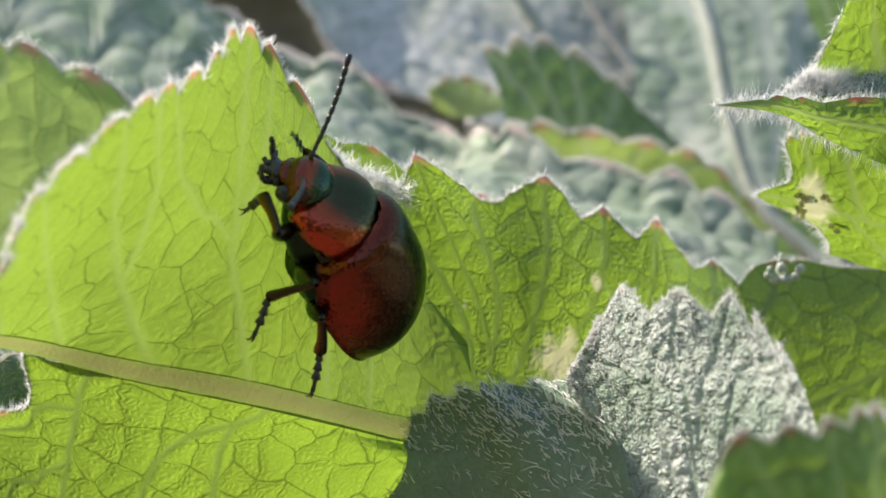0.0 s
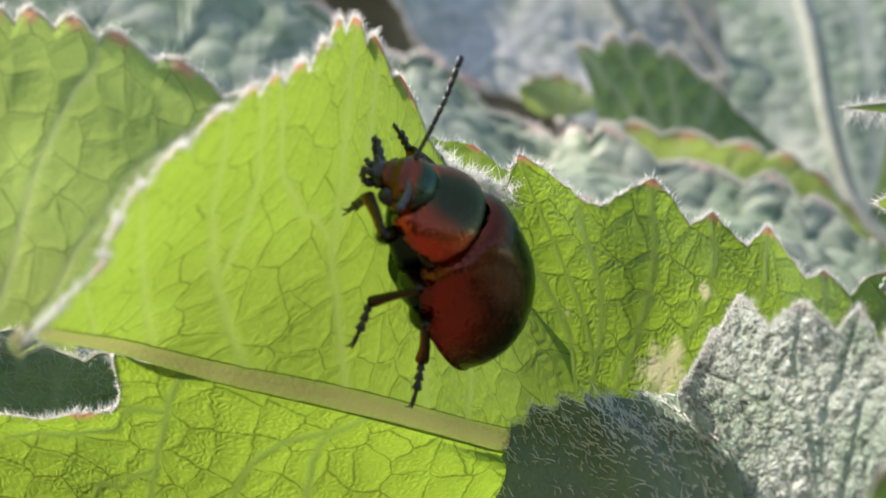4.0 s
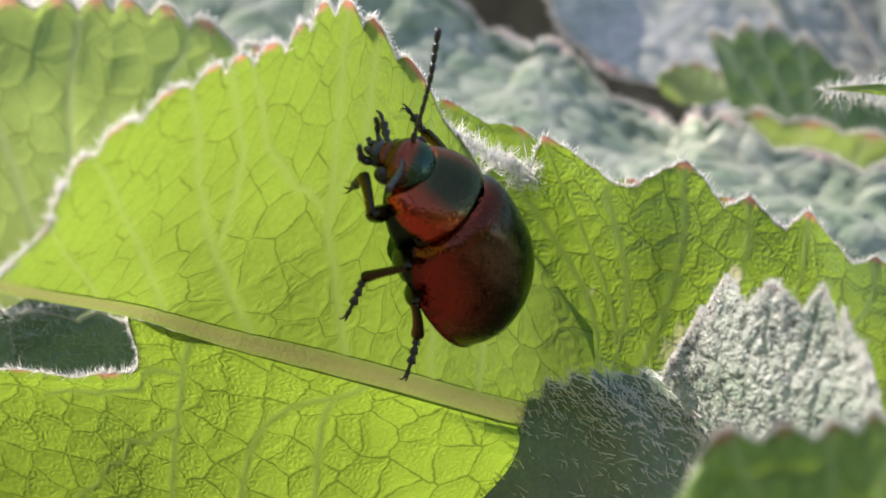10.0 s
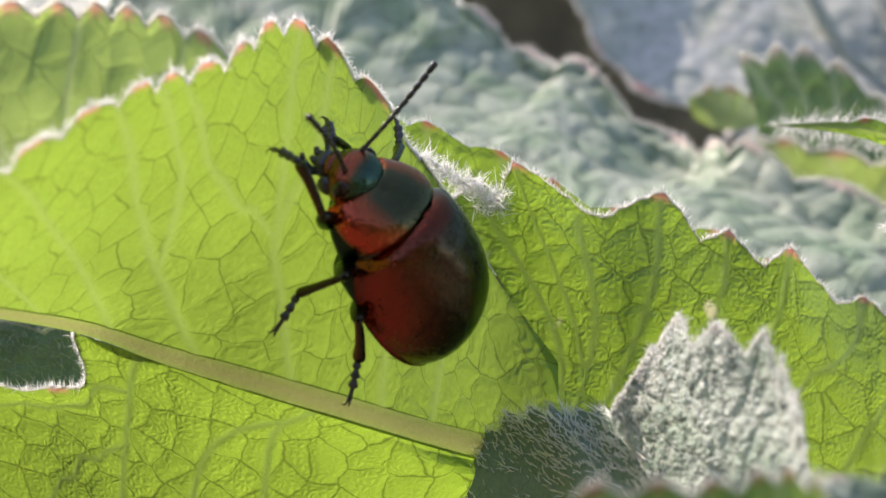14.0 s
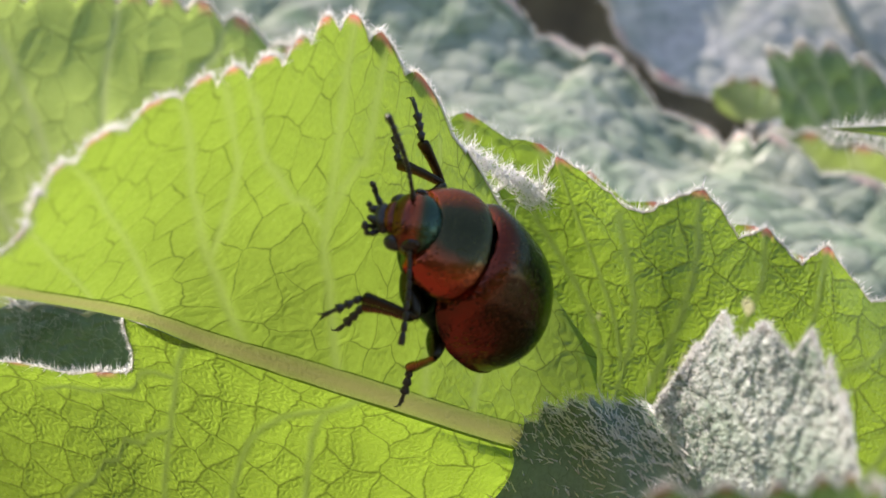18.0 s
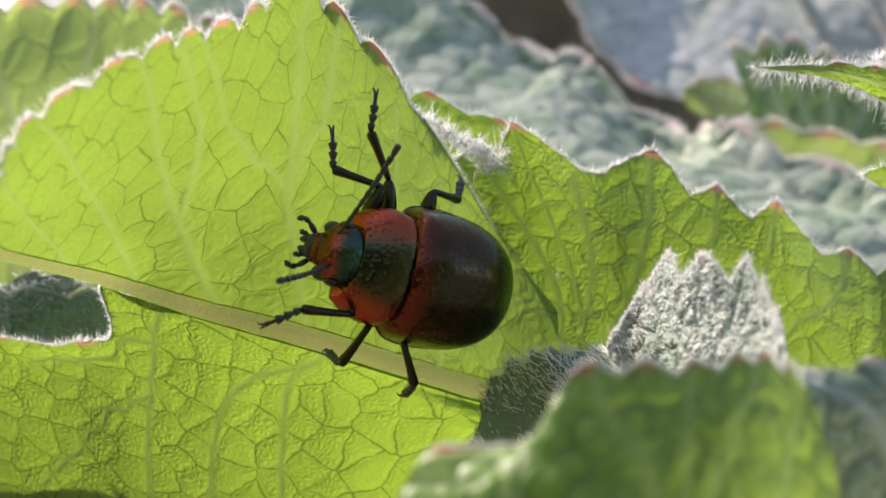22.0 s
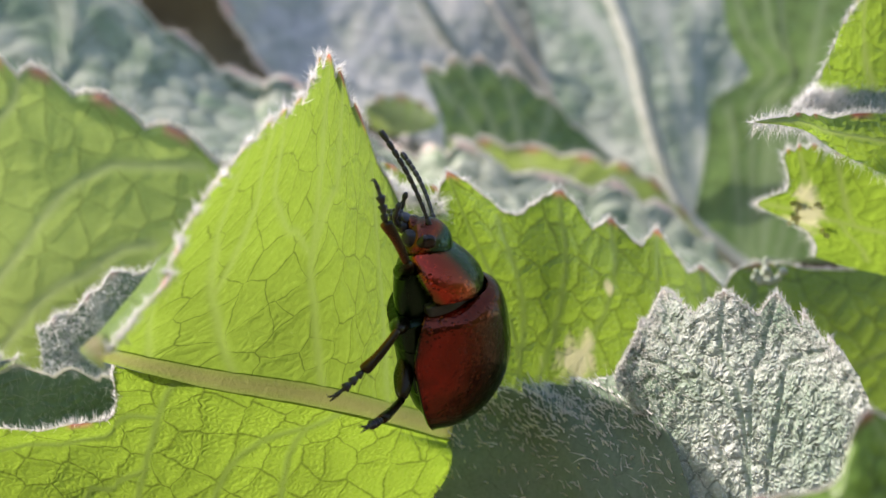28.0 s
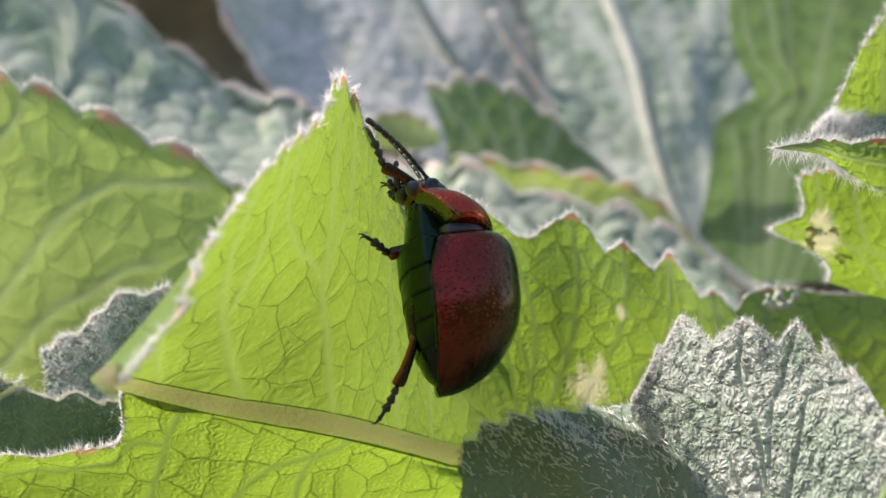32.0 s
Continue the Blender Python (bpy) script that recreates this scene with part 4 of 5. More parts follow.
back_leaf("deep_green_leaf", "deep green smooth-edged leaf behind the side leaf", [
    [(34.1, 65, 3.56), (38, 65, 3.37), (45.9, 65, 3), (64.3, 65, 2.12)],
    [(35.3, 63.5, 9.03), (39.2, 63.5, 8.87), (45.5, 63.5, 8.63), (63.8, 63.5, 7.92)],
    [(35.8, 62, 13.27), (39.7, 62, 13.15), (45.1, 62, 12.97), (63.1, 62, 12.4)],
    [(36.1, 61, 16.13), (40, 61, 16.02), (44.8, 61, 15.89), (62.7, 61, 15.41)],
    [(38.9, 60, 18.12), (42.8, 60, 18.03), (44.5, 60, 17.99), (62.3, 60, 17.57)],
    [(36.8, 58.5, 21), (40.6, 58.5, 20.9), (43.9, 58.5, 20.8), (61.5, 58.5, 20.5)],
    [(35.9, 57, 25.4), (39.7, 57, 25.4), (43.5, 57, 25.3), (60.9, 57, 25.1)],
    [(36.2, 56, 29.6), (40, 56, 29.6), (43.3, 56, 29.6), (60.6, 56, 29.6)]], 0.4, DEEP,
    [0.1, 0.3, 0.5, 0.7, 0.9], 1.0, 37, 2.2, 0.15, palmate)
back_leaf("silver_leaf", "silvery sheen of a downy leaf far behind", [
    [(-61.1, 57, 11.21), (-43.4, 57, 11.72), (-26.4, 57, 12.22), (-14.06, 57, 12.58), (-7.46, 56, 12.66)],
    [(-69.6, 70, 22.8), (-49.9, 70, 23.2), (-30.9, 70, 23.5), (-17.07, 70, 23.8), (-7.76, 68, 22.7)],
    [(-84.2, 92, 43.3), (-60.9, 92, 43.5), (-38.5, 92, 43.6), (-23.9, 90, 42.1), (-11.49, 80, 30.6)]], 0.45, SILVER,
    [0.1, 0.2, 0.3, 0.4, 0.5, 0.6, 0.7, 0.8, 0.9], 1.5, 39, 2.4, 0.25, palmate)


def stalk(name, label, points, radius, material, ob):
    path = catmull(np.array(points), 60)
    V, F = tube_data(path, radius, 10, radius * (1 + 0.15 * np.sin(np.linspace(0, 9, 60))))
    part(name, ((V * MM).tolist(), [], F), material, ob, label)
    rng = np.random.default_rng(int(radius * 100))
    i = rng.integers(0, 50, 500)
    tagged(part("hairs", hairs(path[i] + rng.normal(0, radius * 0.5, (500, 3)), rng.normal(0, 1, (500, 3)), 0.7, 0.02, rng), HAIR, ob), kind="stuff")


stalk("leaf_stalk", "thick whitish downy leaf stalk", [(30.3, 72, 31.4), (32, 68, 21.9), (32.6, 66, 14.5), (33.9, 64, 7.95), (37.5, 62, 3.3), (41.8, 60, -1.53), (44.7, 60, -18.14)], 0.7, PALESTEM, pale_back)
stalk("thin_stalk", "thin brownish stalk", [(24.2, 84, 29.7), (28, 82, 22.2), (31.3, 80, 17), (35, 79, 12.2), (38.5, 78, 6.5), (40, 78, -24.3)], 0.42, STEM, high_back)
stalk("leaf_stalk", "silvery downy stalk", [(17, 90, 35), (22.1, 89, 25.6), (28.2, 88, 19.8), (32.6, 87, 15.9), (38.5, 85, 7), (40, 85, -25.9)], 0.55, PALESTEM, high_back)

# ---- the beetle ----
def shell_material(name, bands, grazing, rough=0.3, pits=2600, depth=0.5, front=None):
    """Metallic chitin with fine pits: bands are (place, colour) from the middle line to the flanks, grazing tints it towards its outline; front: the colour of its fore edge."""
    m, t, out = nodes_of(name)
    b = t.nodes.new("ShaderNodeBsdfPrincipled")
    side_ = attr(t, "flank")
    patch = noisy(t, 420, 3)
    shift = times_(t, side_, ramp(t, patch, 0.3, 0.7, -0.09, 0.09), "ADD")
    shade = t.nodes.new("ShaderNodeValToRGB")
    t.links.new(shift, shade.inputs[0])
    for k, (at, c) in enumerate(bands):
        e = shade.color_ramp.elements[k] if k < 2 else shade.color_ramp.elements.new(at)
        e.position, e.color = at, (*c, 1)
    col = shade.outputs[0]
    if front:
        col = mixed(t, ramp(t, times_(t, attr(t, "fore"), ramp(t, patch, 0.3, 0.7, -0.15, 0.15), "ADD"), 0.1, 0.95), col, front)
    t.links.new(col, b.inputs["Base Color"])
    b.inputs["Metallic"].default_value = 0.92
    b.inputs["Specular Tint"].default_value = (*grazing, 1)
    t.links.new(ramp(t, noisy(t, 1800, 3), 0.3, 0.7, rough - 0.05, rough + 0.08), b.inputs["Roughness"])
    b.inputs["Coat Weight"].default_value = 0.3
    b.inputs["Coat Roughness"].default_value = 0.2
    pit = t.nodes.new("ShaderNodeTexVoronoi")
    pit.inputs["Scale"].default_value = pits
    t.links.new(t.nodes.new("ShaderNodeTexCoord").outputs["Object"], pit.inputs["Vector"])
    bump = t.nodes.new("ShaderNodeBump")
    bump.inputs["Strength"].default_value = depth
    bump.inputs["Distance"].default_value = 0.05 * MM
    t.links.new(times_(t, ramp(t, pit.outputs["Distance"], 0.0, 0.5), times_(t, noisy(t, 2600, 2), 0.5), "ADD"), bump.inputs["Height"])
    t.links.new(bump.outputs[0], b.inputs["Normal"])
    t.links.new(b.outputs[0], out.inputs[0])
    return m


GREENISH = (0.4, 0.6, 0.4)
# wing case and pronotum bands put their angle-dependent sheen into the colour
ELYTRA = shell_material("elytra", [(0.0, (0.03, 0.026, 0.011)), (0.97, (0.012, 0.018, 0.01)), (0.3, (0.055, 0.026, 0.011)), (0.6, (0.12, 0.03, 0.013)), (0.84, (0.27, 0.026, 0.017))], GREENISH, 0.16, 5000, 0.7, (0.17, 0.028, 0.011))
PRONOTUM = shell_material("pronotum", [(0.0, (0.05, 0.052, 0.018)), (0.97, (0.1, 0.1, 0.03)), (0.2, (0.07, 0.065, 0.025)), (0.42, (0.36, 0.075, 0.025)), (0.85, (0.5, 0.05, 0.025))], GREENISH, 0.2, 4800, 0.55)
HEAD = shell_material("head", [(0.0, (0.022, 0.065, 0.048)), (0.97, (0.08, 0.04, 0.02)), (0.25, (0.07, 0.08, 0.035)), (0.5, (0.4, 0.085, 0.03)), (0.75, (0.2, 0.04, 0.02))], GREENISH, 0.23, 6000, 0.55)
BELLY = shell_material("belly", [(0.0, (0.014, 0.034, 0.014)), (0.97, (0.008, 0.022, 0.01))], GREENISH, 0.3, 3500, 0.3)
LEGS = shell_material("legs", [(0.0, (0.035, 0.055, 0.02)), (0.97, (0.018, 0.024, 0.014)), (0.5, (0.05, 0.03, 0.015))], GREENISH, 0.27, 7000, 0.3)
TIBIA = shell_material("tibia", [(0.0, (0.3, 0.085, 0.03)), (0.97, (0.02, 0.025, 0.015)), (0.4, (0.07, 0.035, 0.018))], GREENISH, 0.27, 7000, 0.3)
BLACK = plain("black_chitin", (0.028, 0.027, 0.028), 0.32, (0.05, 0.045, 0.042), 4000)
EYE = plain("compound_eye", (0.015, 0.012, 0.01), 0.12, (0.04, 0.02, 0.012), 9000)

beetle = tagged(new("beetle"), "shiny copper-red leaf beetle with green sheen, clinging to the leaf", "beetle")
beetle.empty_display_size = 0.003


def grid_part(name, P, material, parent, flank=None, label="", close=False, fore=0.0):
    """A mesh over a grid of points (n, m, 3) in millimetres."""
    n, m = P.shape[:2]
    idx = np.arange(n * m).reshape(n, m)
    if close:
        idx = np.concatenate([idx, idx[:, :1]], 1)
    quads = np.stack([idx[:-1, :-1], idx[1:, :-1], idx[1:, 1:], idx[:-1, 1:]], -1).reshape(-1, 4)
    ob = part(name, ((P.reshape(-1, 3) * MM).tolist(), [], quads.tolist()), material, parent, label)
    for key, given in (("flank", 0.0 if flank is None else flank), ("fore", fore)):
        a = ob.data.attributes.new(key, "FLOAT", "POINT")
        a.data.foreach_set("value", np.ascontiguousarray(np.broadcast_to(given, (n, m))).reshape(-1).astype(np.float32))
    return ob


def along(values, n):
    return catmull(np.array(values, float)[:, None], n)[:, 0]


def wing_case(sign):
    """One elytron: a domed half shell, round behind, with a shoulder hump and a rolled outer edge, thick at its rim."""
    n, m = 90, 44
    x = 1.25 - 6.0 * (1 - np.cos(np.pi * np.linspace(0, 1, n))) / 2
    r, q = np.clip((-0.9 - x) / 3.85, 0, 1), np.clip((x + 0.9) / 2.15, 0, 1)
    w = 2.75 * (1 - r ** 2.3) ** 0.5 * (1 - 0.12 * q ** 2) * (0.62 + 0.38 * np.sqrt(np.clip(1 - q ** 7, 0, 1)))
    low = -0.8 + 0.75 * q ** 1.5 - 0.2 * r
    top = low + (3.5 - 0.95 * q ** 2 - 0.28 * q ** 10) * (1 - r ** 2.2) ** 0.55
    s = np.linspace(0, 1, m)
    a = s * np.pi / 2
    Y = w[:, None] * np.sin(a) ** 0.92
    Z = low[:, None] + (top - low)[:, None] * np.cos(a) ** 0.8
    hump = 0.12 * np.exp(-((x[:, None] - 0.7) / 0.4) ** 2 - ((s - 0.68) / 0.15) ** 2)
    P = np.stack([np.broadcast_to(x[:, None], Y.shape), sign * (Y + hump * 0.5 + 0.003), Z + hump], -1)
    tuck = np.minimum(1, w / 0.8)[:, None, None]
    roll = P[:, -1:] + np.array([0, sign * 0.06, -0.05]) * tuck
    under = P[:, -1:] + np.array([0, -sign * 0.12, -0.16]) * tuck
    inner = P[:, -1:] + np.array([0, -sign * 0.5, -0.1]) * tuck
    P = np.concatenate([P, roll, under, inner], 1)
    # darker band towards the tail: shading there is put into the colour
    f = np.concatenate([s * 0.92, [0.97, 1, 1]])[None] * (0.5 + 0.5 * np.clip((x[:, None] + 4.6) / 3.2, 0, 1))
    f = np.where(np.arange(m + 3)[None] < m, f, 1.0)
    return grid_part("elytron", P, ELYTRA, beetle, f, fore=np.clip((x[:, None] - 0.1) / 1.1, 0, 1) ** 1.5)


for sign in (1, -1):
    wing_case(sign)


def arch(name, x, w, top, low, material, n=44, m=48, power=0.8, floor=0.35, label="", tilt=(0.0, 0.0)):
    """A closed arched segment of the body."""
    x, w, top, low = (along(v, n) for v in (x, w, top, low))
    a = np.linspace(-1, 1, m) * np.pi / 2
    Y = w[:, None] * np.sign(np.sin(a)) * np.abs(np.sin(a)) ** 0.9
    Z = low[:, None] + (top - low)[:, None] * np.cos(a) ** power
    bow = np.linspace(*tilt, n)[:, None]
    X = x[:, None] + bow * (Y / 2.0) ** 2
    P = np.stack([X, Y, Z], -1)
    b = np.linspace(1, -1, m // 2)[1:-1] * np.pi / 2
    Yb = w[:, None] * np.sin(b) * 0.93
    Zb = low[:, None] - floor * np.cos(b) * w[:, None] * 0.6 - 0.04
    Q = np.stack([x[:, None] + bow * (Yb / 2.0) ** 2, Yb, Zb], -1)
    P = np.concatenate([P, Q], 1)
    for end, step in ((0, 1), (-1, -1)):
        c = P[end].mean(0, keepdims=True)
        ring = c + (P[end] - c) * 0.55
        tail = c + (P[end] - c) * 0.02
        P = np.concatenate([tail[None], ring[None], P], 0) if end == 0 else np.concatenate([P, ring[None], tail[None]], 0)
    f = np.concatenate([np.abs(np.linspace(-1, 1, m)) ** 1.1 * 0.9, np.ones(len(b))])
    return grid_part(name, P, material, beetle, f[None], label, True)


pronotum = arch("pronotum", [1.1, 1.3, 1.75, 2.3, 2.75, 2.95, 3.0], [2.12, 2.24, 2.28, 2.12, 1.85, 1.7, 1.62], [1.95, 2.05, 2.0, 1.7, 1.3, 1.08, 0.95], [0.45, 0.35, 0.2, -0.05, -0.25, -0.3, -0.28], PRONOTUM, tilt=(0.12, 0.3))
arch("breast", [0.6, 1.2, 2.0, 2.7, 3.1], [1.6, 1.7, 1.5, 1.2, 0.9], [0.6, 0.6, 0.4, 0.2, 0.0], [-0.9, -1.0, -0.95, -0.8, -0.6], BELLY, floor=0.55)
for k in range(5):  # the ringed underside
    xs = np.linspace(1.0 - 1.04 * k, 1.0 - 1.04 * k - 1.12, 5)
    taper = np.sqrt(np.clip(1 - (np.clip(-0.6 - xs, 0, None) / 3.75) ** 2.4, 0.0, 1))
    arch("belly_ring", xs, 2.35 * taper * np.linspace(0.98, 1.03, 5), -0.2 + 0.6 * taper - 0.3, -0.95 - 0.05 * taper, BELLY, n=10, m=30, floor=0.66, label="dark metallic green ring of the underside")
arch("neck", [0.8, 1.15, 1.5], [1.95, 1.98, 1.9], [1.7, 1.72, 1.7], [0.0, 0.0, 0.0], BLACK)
SHIELD = np.array([[(1.3 - 0.55 * u, v * 0.24 * (1 - u) ** 0.7, 2.13 + 0.1 * u + 0.05 * (1 - v * v)) for v in np.linspace(-1, 1, 7)] for u in np.linspace(0, 1, 7)])
grid_part("scutellum", SHIELD, ELYTRA, beetle, 0.8, fore=1.0)


def ball(name, centre, radii, material, parent, turn=(0, 0, 0), flank=0.0, n=20, m=28):
    a, b = np.linspace(0.03, np.pi - 0.03, n), np.linspace(0, 2 * np.pi, m, endpoint=False)
    P = np.stack([np.broadcast_to(np.cos(a)[:, None], (n, m)), np.sin(a)[:, None] * np.cos(b), np.sin(a)[:, None] * np.sin(b)], -1) * np.array(radii)
    R = np.array(Euler([radians(q) for q in turn]).to_matrix())
    P = P @ R.T + np.array(centre)
    return grid_part(name, P, material, parent, flank, "", True)


head = ball("head", (3.3, 0, 0.1), (1.05, 1.28, 0.95), HEAD, beetle, (0, 28, 0), 0, 32, 48)
hv = np.array([v.co[:] for v in head.data.vertices]) / MM
front_ = np.clip((hv[:, 0] - 3.15) * 0.55 - (hv[:, 2] - 0.62) * 0.7, 0, 0.85)
head.data.attributes["flank"].data.foreach_set("value", front_.astype(np.float32))
ball("clypeus", (4.08, 0, -0.28), (0.42, 0.66, 0.3), HEAD, head, (0, 42, 0), 0.8)
ball("labrum", (4.36, 0, -0.58), (0.3, 0.5, 0.18), BLACK, head, (0, 48, 0))
ball("mouthpart", (4.1, 0, -0.7), (0.36, 0.6, 0.36), BLACK, head, (0, 30, 0))
for sign in (1, -1):
    ball("eye", (3.52, sign * 1.1, 0.2), (0.33, 0.2, 0.44), EYE, head, (0, 20, 0))
    ball("antenna_socket", (3.95, sign * 0.55, 0.36), (0.16, 0.17, 0.14), BLACK, head)
    ball("cheek", (3.72, sign * 0.88, -0.4), (0.4, 0.3, 0.34), BLACK, head, (0, 35, 0))
    ball("mandible", (4.5, sign * 0.22, -0.84), (0.28, 0.15, 0.16), BLACK, head, (0, 42, -sign * 20))
    for tag, pts in (("palp", [(4.15, sign * 0.5, -0.85), (4.55, sign * 0.85, -0.9), (4.9, sign * 0.95, -0.75), (5.2, sign * 0.85, -0.6)]), ("small_palp", [(4.2, sign * 0.3, -1.0), (4.5, sign * 0.42, -1.1), (4.72, sign * 0.45, -1.08)])):
        path = catmull(np.array(pts), 18)
        r = 0.08 + 0.045 * np.sin(np.linspace(0, 3 * np.pi, 18)) ** 2
        V, F = tube_data(path, 0.1, 8, r)
        part(tag, ((V * MM).tolist(), [], F), BLACK, head)


# ---- legs: each one runs along its own +x from its joint ----
THIGH, SHIN, FOOT, FEELER = 2.0, 2.05, 1.7, 4.3
HIPS = [(2.3, 1.1, -1.0), (0.9, 1.5, -1.25), (-0.6, 1.5, -1.4), (2.3, -1.1, -1.0), (0.9, -1.5, -1.25), (-0.6, -1.5, -1.4)]
FEELER_ROOTS = [(3.95, 0.55, 0.4), (3.95, -0.55, 0.4)]


def rod(name, xs, rs, material, parent, squash=0.8, sag=0.0, sides=14):
    x, r = along(xs, 26), np.maximum(along(rs, 26), 0.006)
    b = np.linspace(0, 2 * np.pi, sides, endpoint=False)
    P = np.stack([np.broadcast_to(x[:, None], (26, sides)), r[:, None] * np.cos(b) * squash, r[:, None] * np.sin(b) + (sag * np.sin(np.pi * x / x[-1]))[:, None]], -1)
    return grid_part(name, P, material, parent, (0.5 + 0.5 * np.sin(b))[None] * 0.8, "", True)


def foot_mesh():
    """Tarsus: three broad pads, a slender last joint and two curved claws."""
    verts, faces = [], []
    rings = [(0, 0.05), (0.12, 0.13), (0.3, 0.17), (0.36, 0.08), (0.46, 0.13), (0.66, 0.19), (0.72, 0.08), (0.82, 0.14), (1.02, 0.2), (1.08, 0.08), (1.25, 0.075), (1.45, 0.1), (1.52, 0.05)]
    x = np.array([q[0] for q in rings])
    V, F = tube_data(np.stack([x, 0 * x, 0.05 * np.sin(x * 2)], -1), 0.1, 9, [q[1] for q in rings])
    verts, faces = V.tolist(), list(F)
    for sign in (1, -1):
        s = np.linspace(0, 1, 8)
        path = np.stack([1.48 + 0.24 * np.sin(s * 2.2), sign * (0.03 + 0.12 * s), -0.22 * s ** 1.6], -1)
        V, F = tube_data(path, 0.04, 6, 0.05 * (1 - s) + 0.008)
        o = len(verts)
        verts += V.tolist()
        faces += [tuple(i + o for i in q) for q in F]
    me = bpy.data.meshes.new("tarsus")
    me.from_pydata((np.array(verts) * MM).tolist(), [], faces)
    me.materials.append(BLACK)
    me.shade_smooth()
    return me


FOOT_MESH = foot_mesh()
legs = []
for k in range(6):
    thigh = rod("leg", [0, 0.3, 0.9, 1.5, 1.9, 2.06], [0.16, 0.3, 0.42, 0.36, 0.23, 0.08], LEGS, beetle)
    shin = rod("tibia", [0, 0.15, 0.7, 1.4, 1.95, 2.08], [0.1, 0.17, 0.19, 0.22, 0.26, 0.1], TIBIA, thigh, 0.75, 0.07)
    foot = new("tarsus", FOOT_MESH)
    foot.parent = thigh
    legs.append((thigh, shin, foot))


def feeler():
    """A bead-like antenna of eleven joints, thickening to its tip."""
    xs, rs = [0.0], [0.06]
    ends = [0.42, 0.66, 1.1, 1.5, 1.88, 2.26, 2.64, 3.02, 3.4, 3.78, 4.3]
    start = 0.0
    for k, e in enumerate(ends):
        r = 0.075 + 0.005 * k + (0.03 if k == 0 else 0)
        xs += [start + 0.3 * (e - start), start + 0.75 * (e - start), e - 0.02, e]
        rs += [r * 0.95, r * 1.05, r * 0.9, 0.07]
        start = e
    rs[-1] = 0.02
    x, r = np.array(xs), np.array(rs)
    path = np.stack([x, 0 * x, 0.18 * np.sin(np.pi * x / FEELER) ** 1.0], -1)
    V, F = tube_data(path[:5], 0.1, 10, r[:5])
    root = part("antenna", ((V * MM).tolist(), [], F), BLACK, beetle, "black beaded antenna")
    for k in range(1, 11):
        V, F = tube_data(path[4 * k:4 * k + 5], 0.1, 10, r[4 * k:4 * k + 5])
        part("antenna_joint", ((V * MM).tolist(), [], F), BLACK, root)
    return root


feelers = [feeler(), feeler()]

# ---- a torn woolly bit, warts and specks on the leaves ----
def wart(name, label, centre, size, seed, parent, material, n=14):
    """A pale crust of small rounded warts on a leaf."""
    rng = np.random.default_rng(seed)
    verts, faces = [], []
    for k in range(n):
        c = np.array(centre) + rng.normal(0, 1, 3) * np.array([size * 0.45, size * 0.12, size * 0.4])
        r = size * rng.uniform(0.14, 0.3)
        a, b = np.linspace(0.05, np.pi - 0.05, 7), np.linspace(0, 2 * np.pi, 9, endpoint=False)
        P = c + r * np.stack([np.sin(a)[:, None] * np.cos(b), 0.6 * np.sin(a)[:, None] * np.sin(b), np.broadcast_to(np.cos(a)[:, None], (7, 9))], -1)
        o = len(verts)
        verts += P.reshape(-1, 3).tolist()
        faces += [(o + i * 9 + j, o + i * 9 + (j + 1) % 9, o + (i + 1) * 9 + (j + 1) % 9, o + (i + 1) * 9 + j) for i in range(6) for j in range(9)]
    return part(name, ((np.array(verts) * MM).tolist(), [], faces), material, parent, label)


def on_sheet(made, a, b):
    P, N, _ = made
    i, j = int(a * (len(P) - 1)), int(b * (P.shape[1] - 1))
    return P[i, j] + N[i, j] * 0.03


for k, (a, b, s) in enumerate(((0.1, 0.45, 0.5), (0.25, 0.55, 0.6), (0.4, 0.62, 0.45), (0.3, 0.35, 0.5))):
    wart("wart", "pale yellowish wart", on_sheet(LOBE, a, b), s, 90 + k, side, GALL, 9)
wart("bud", "grey woolly rounded bud at the leaf's edge", (20.6, 17.5, 1.6), 0.9, 97, main, BUD, 16)


# ---- movement ----
def crawl(x, y, z, rx, ry, rz):
    return pose(x * MM, y * MM, z * MM, rx, ry, rz)


def aim(a, b):
    """The pose at a whose +x points to b, with +z kept near the beetle's back."""
    a, b = Vector(a), Vector(b)
    d = (b - a).normalized()
    y = Vector((0.15, 0.1, 1.0)).cross(d).normalized()
    m = Matrix((d, y, d.cross(y))).transposed().to_4x4()
    return Matrix.Translation(a * MM) @ m


STANCES = []


def stance(t, *joints):
    """Where knees, ankles and toes of the six legs are at t, in the beetle's own millimetres."""
    STANCES.append((t, joints))


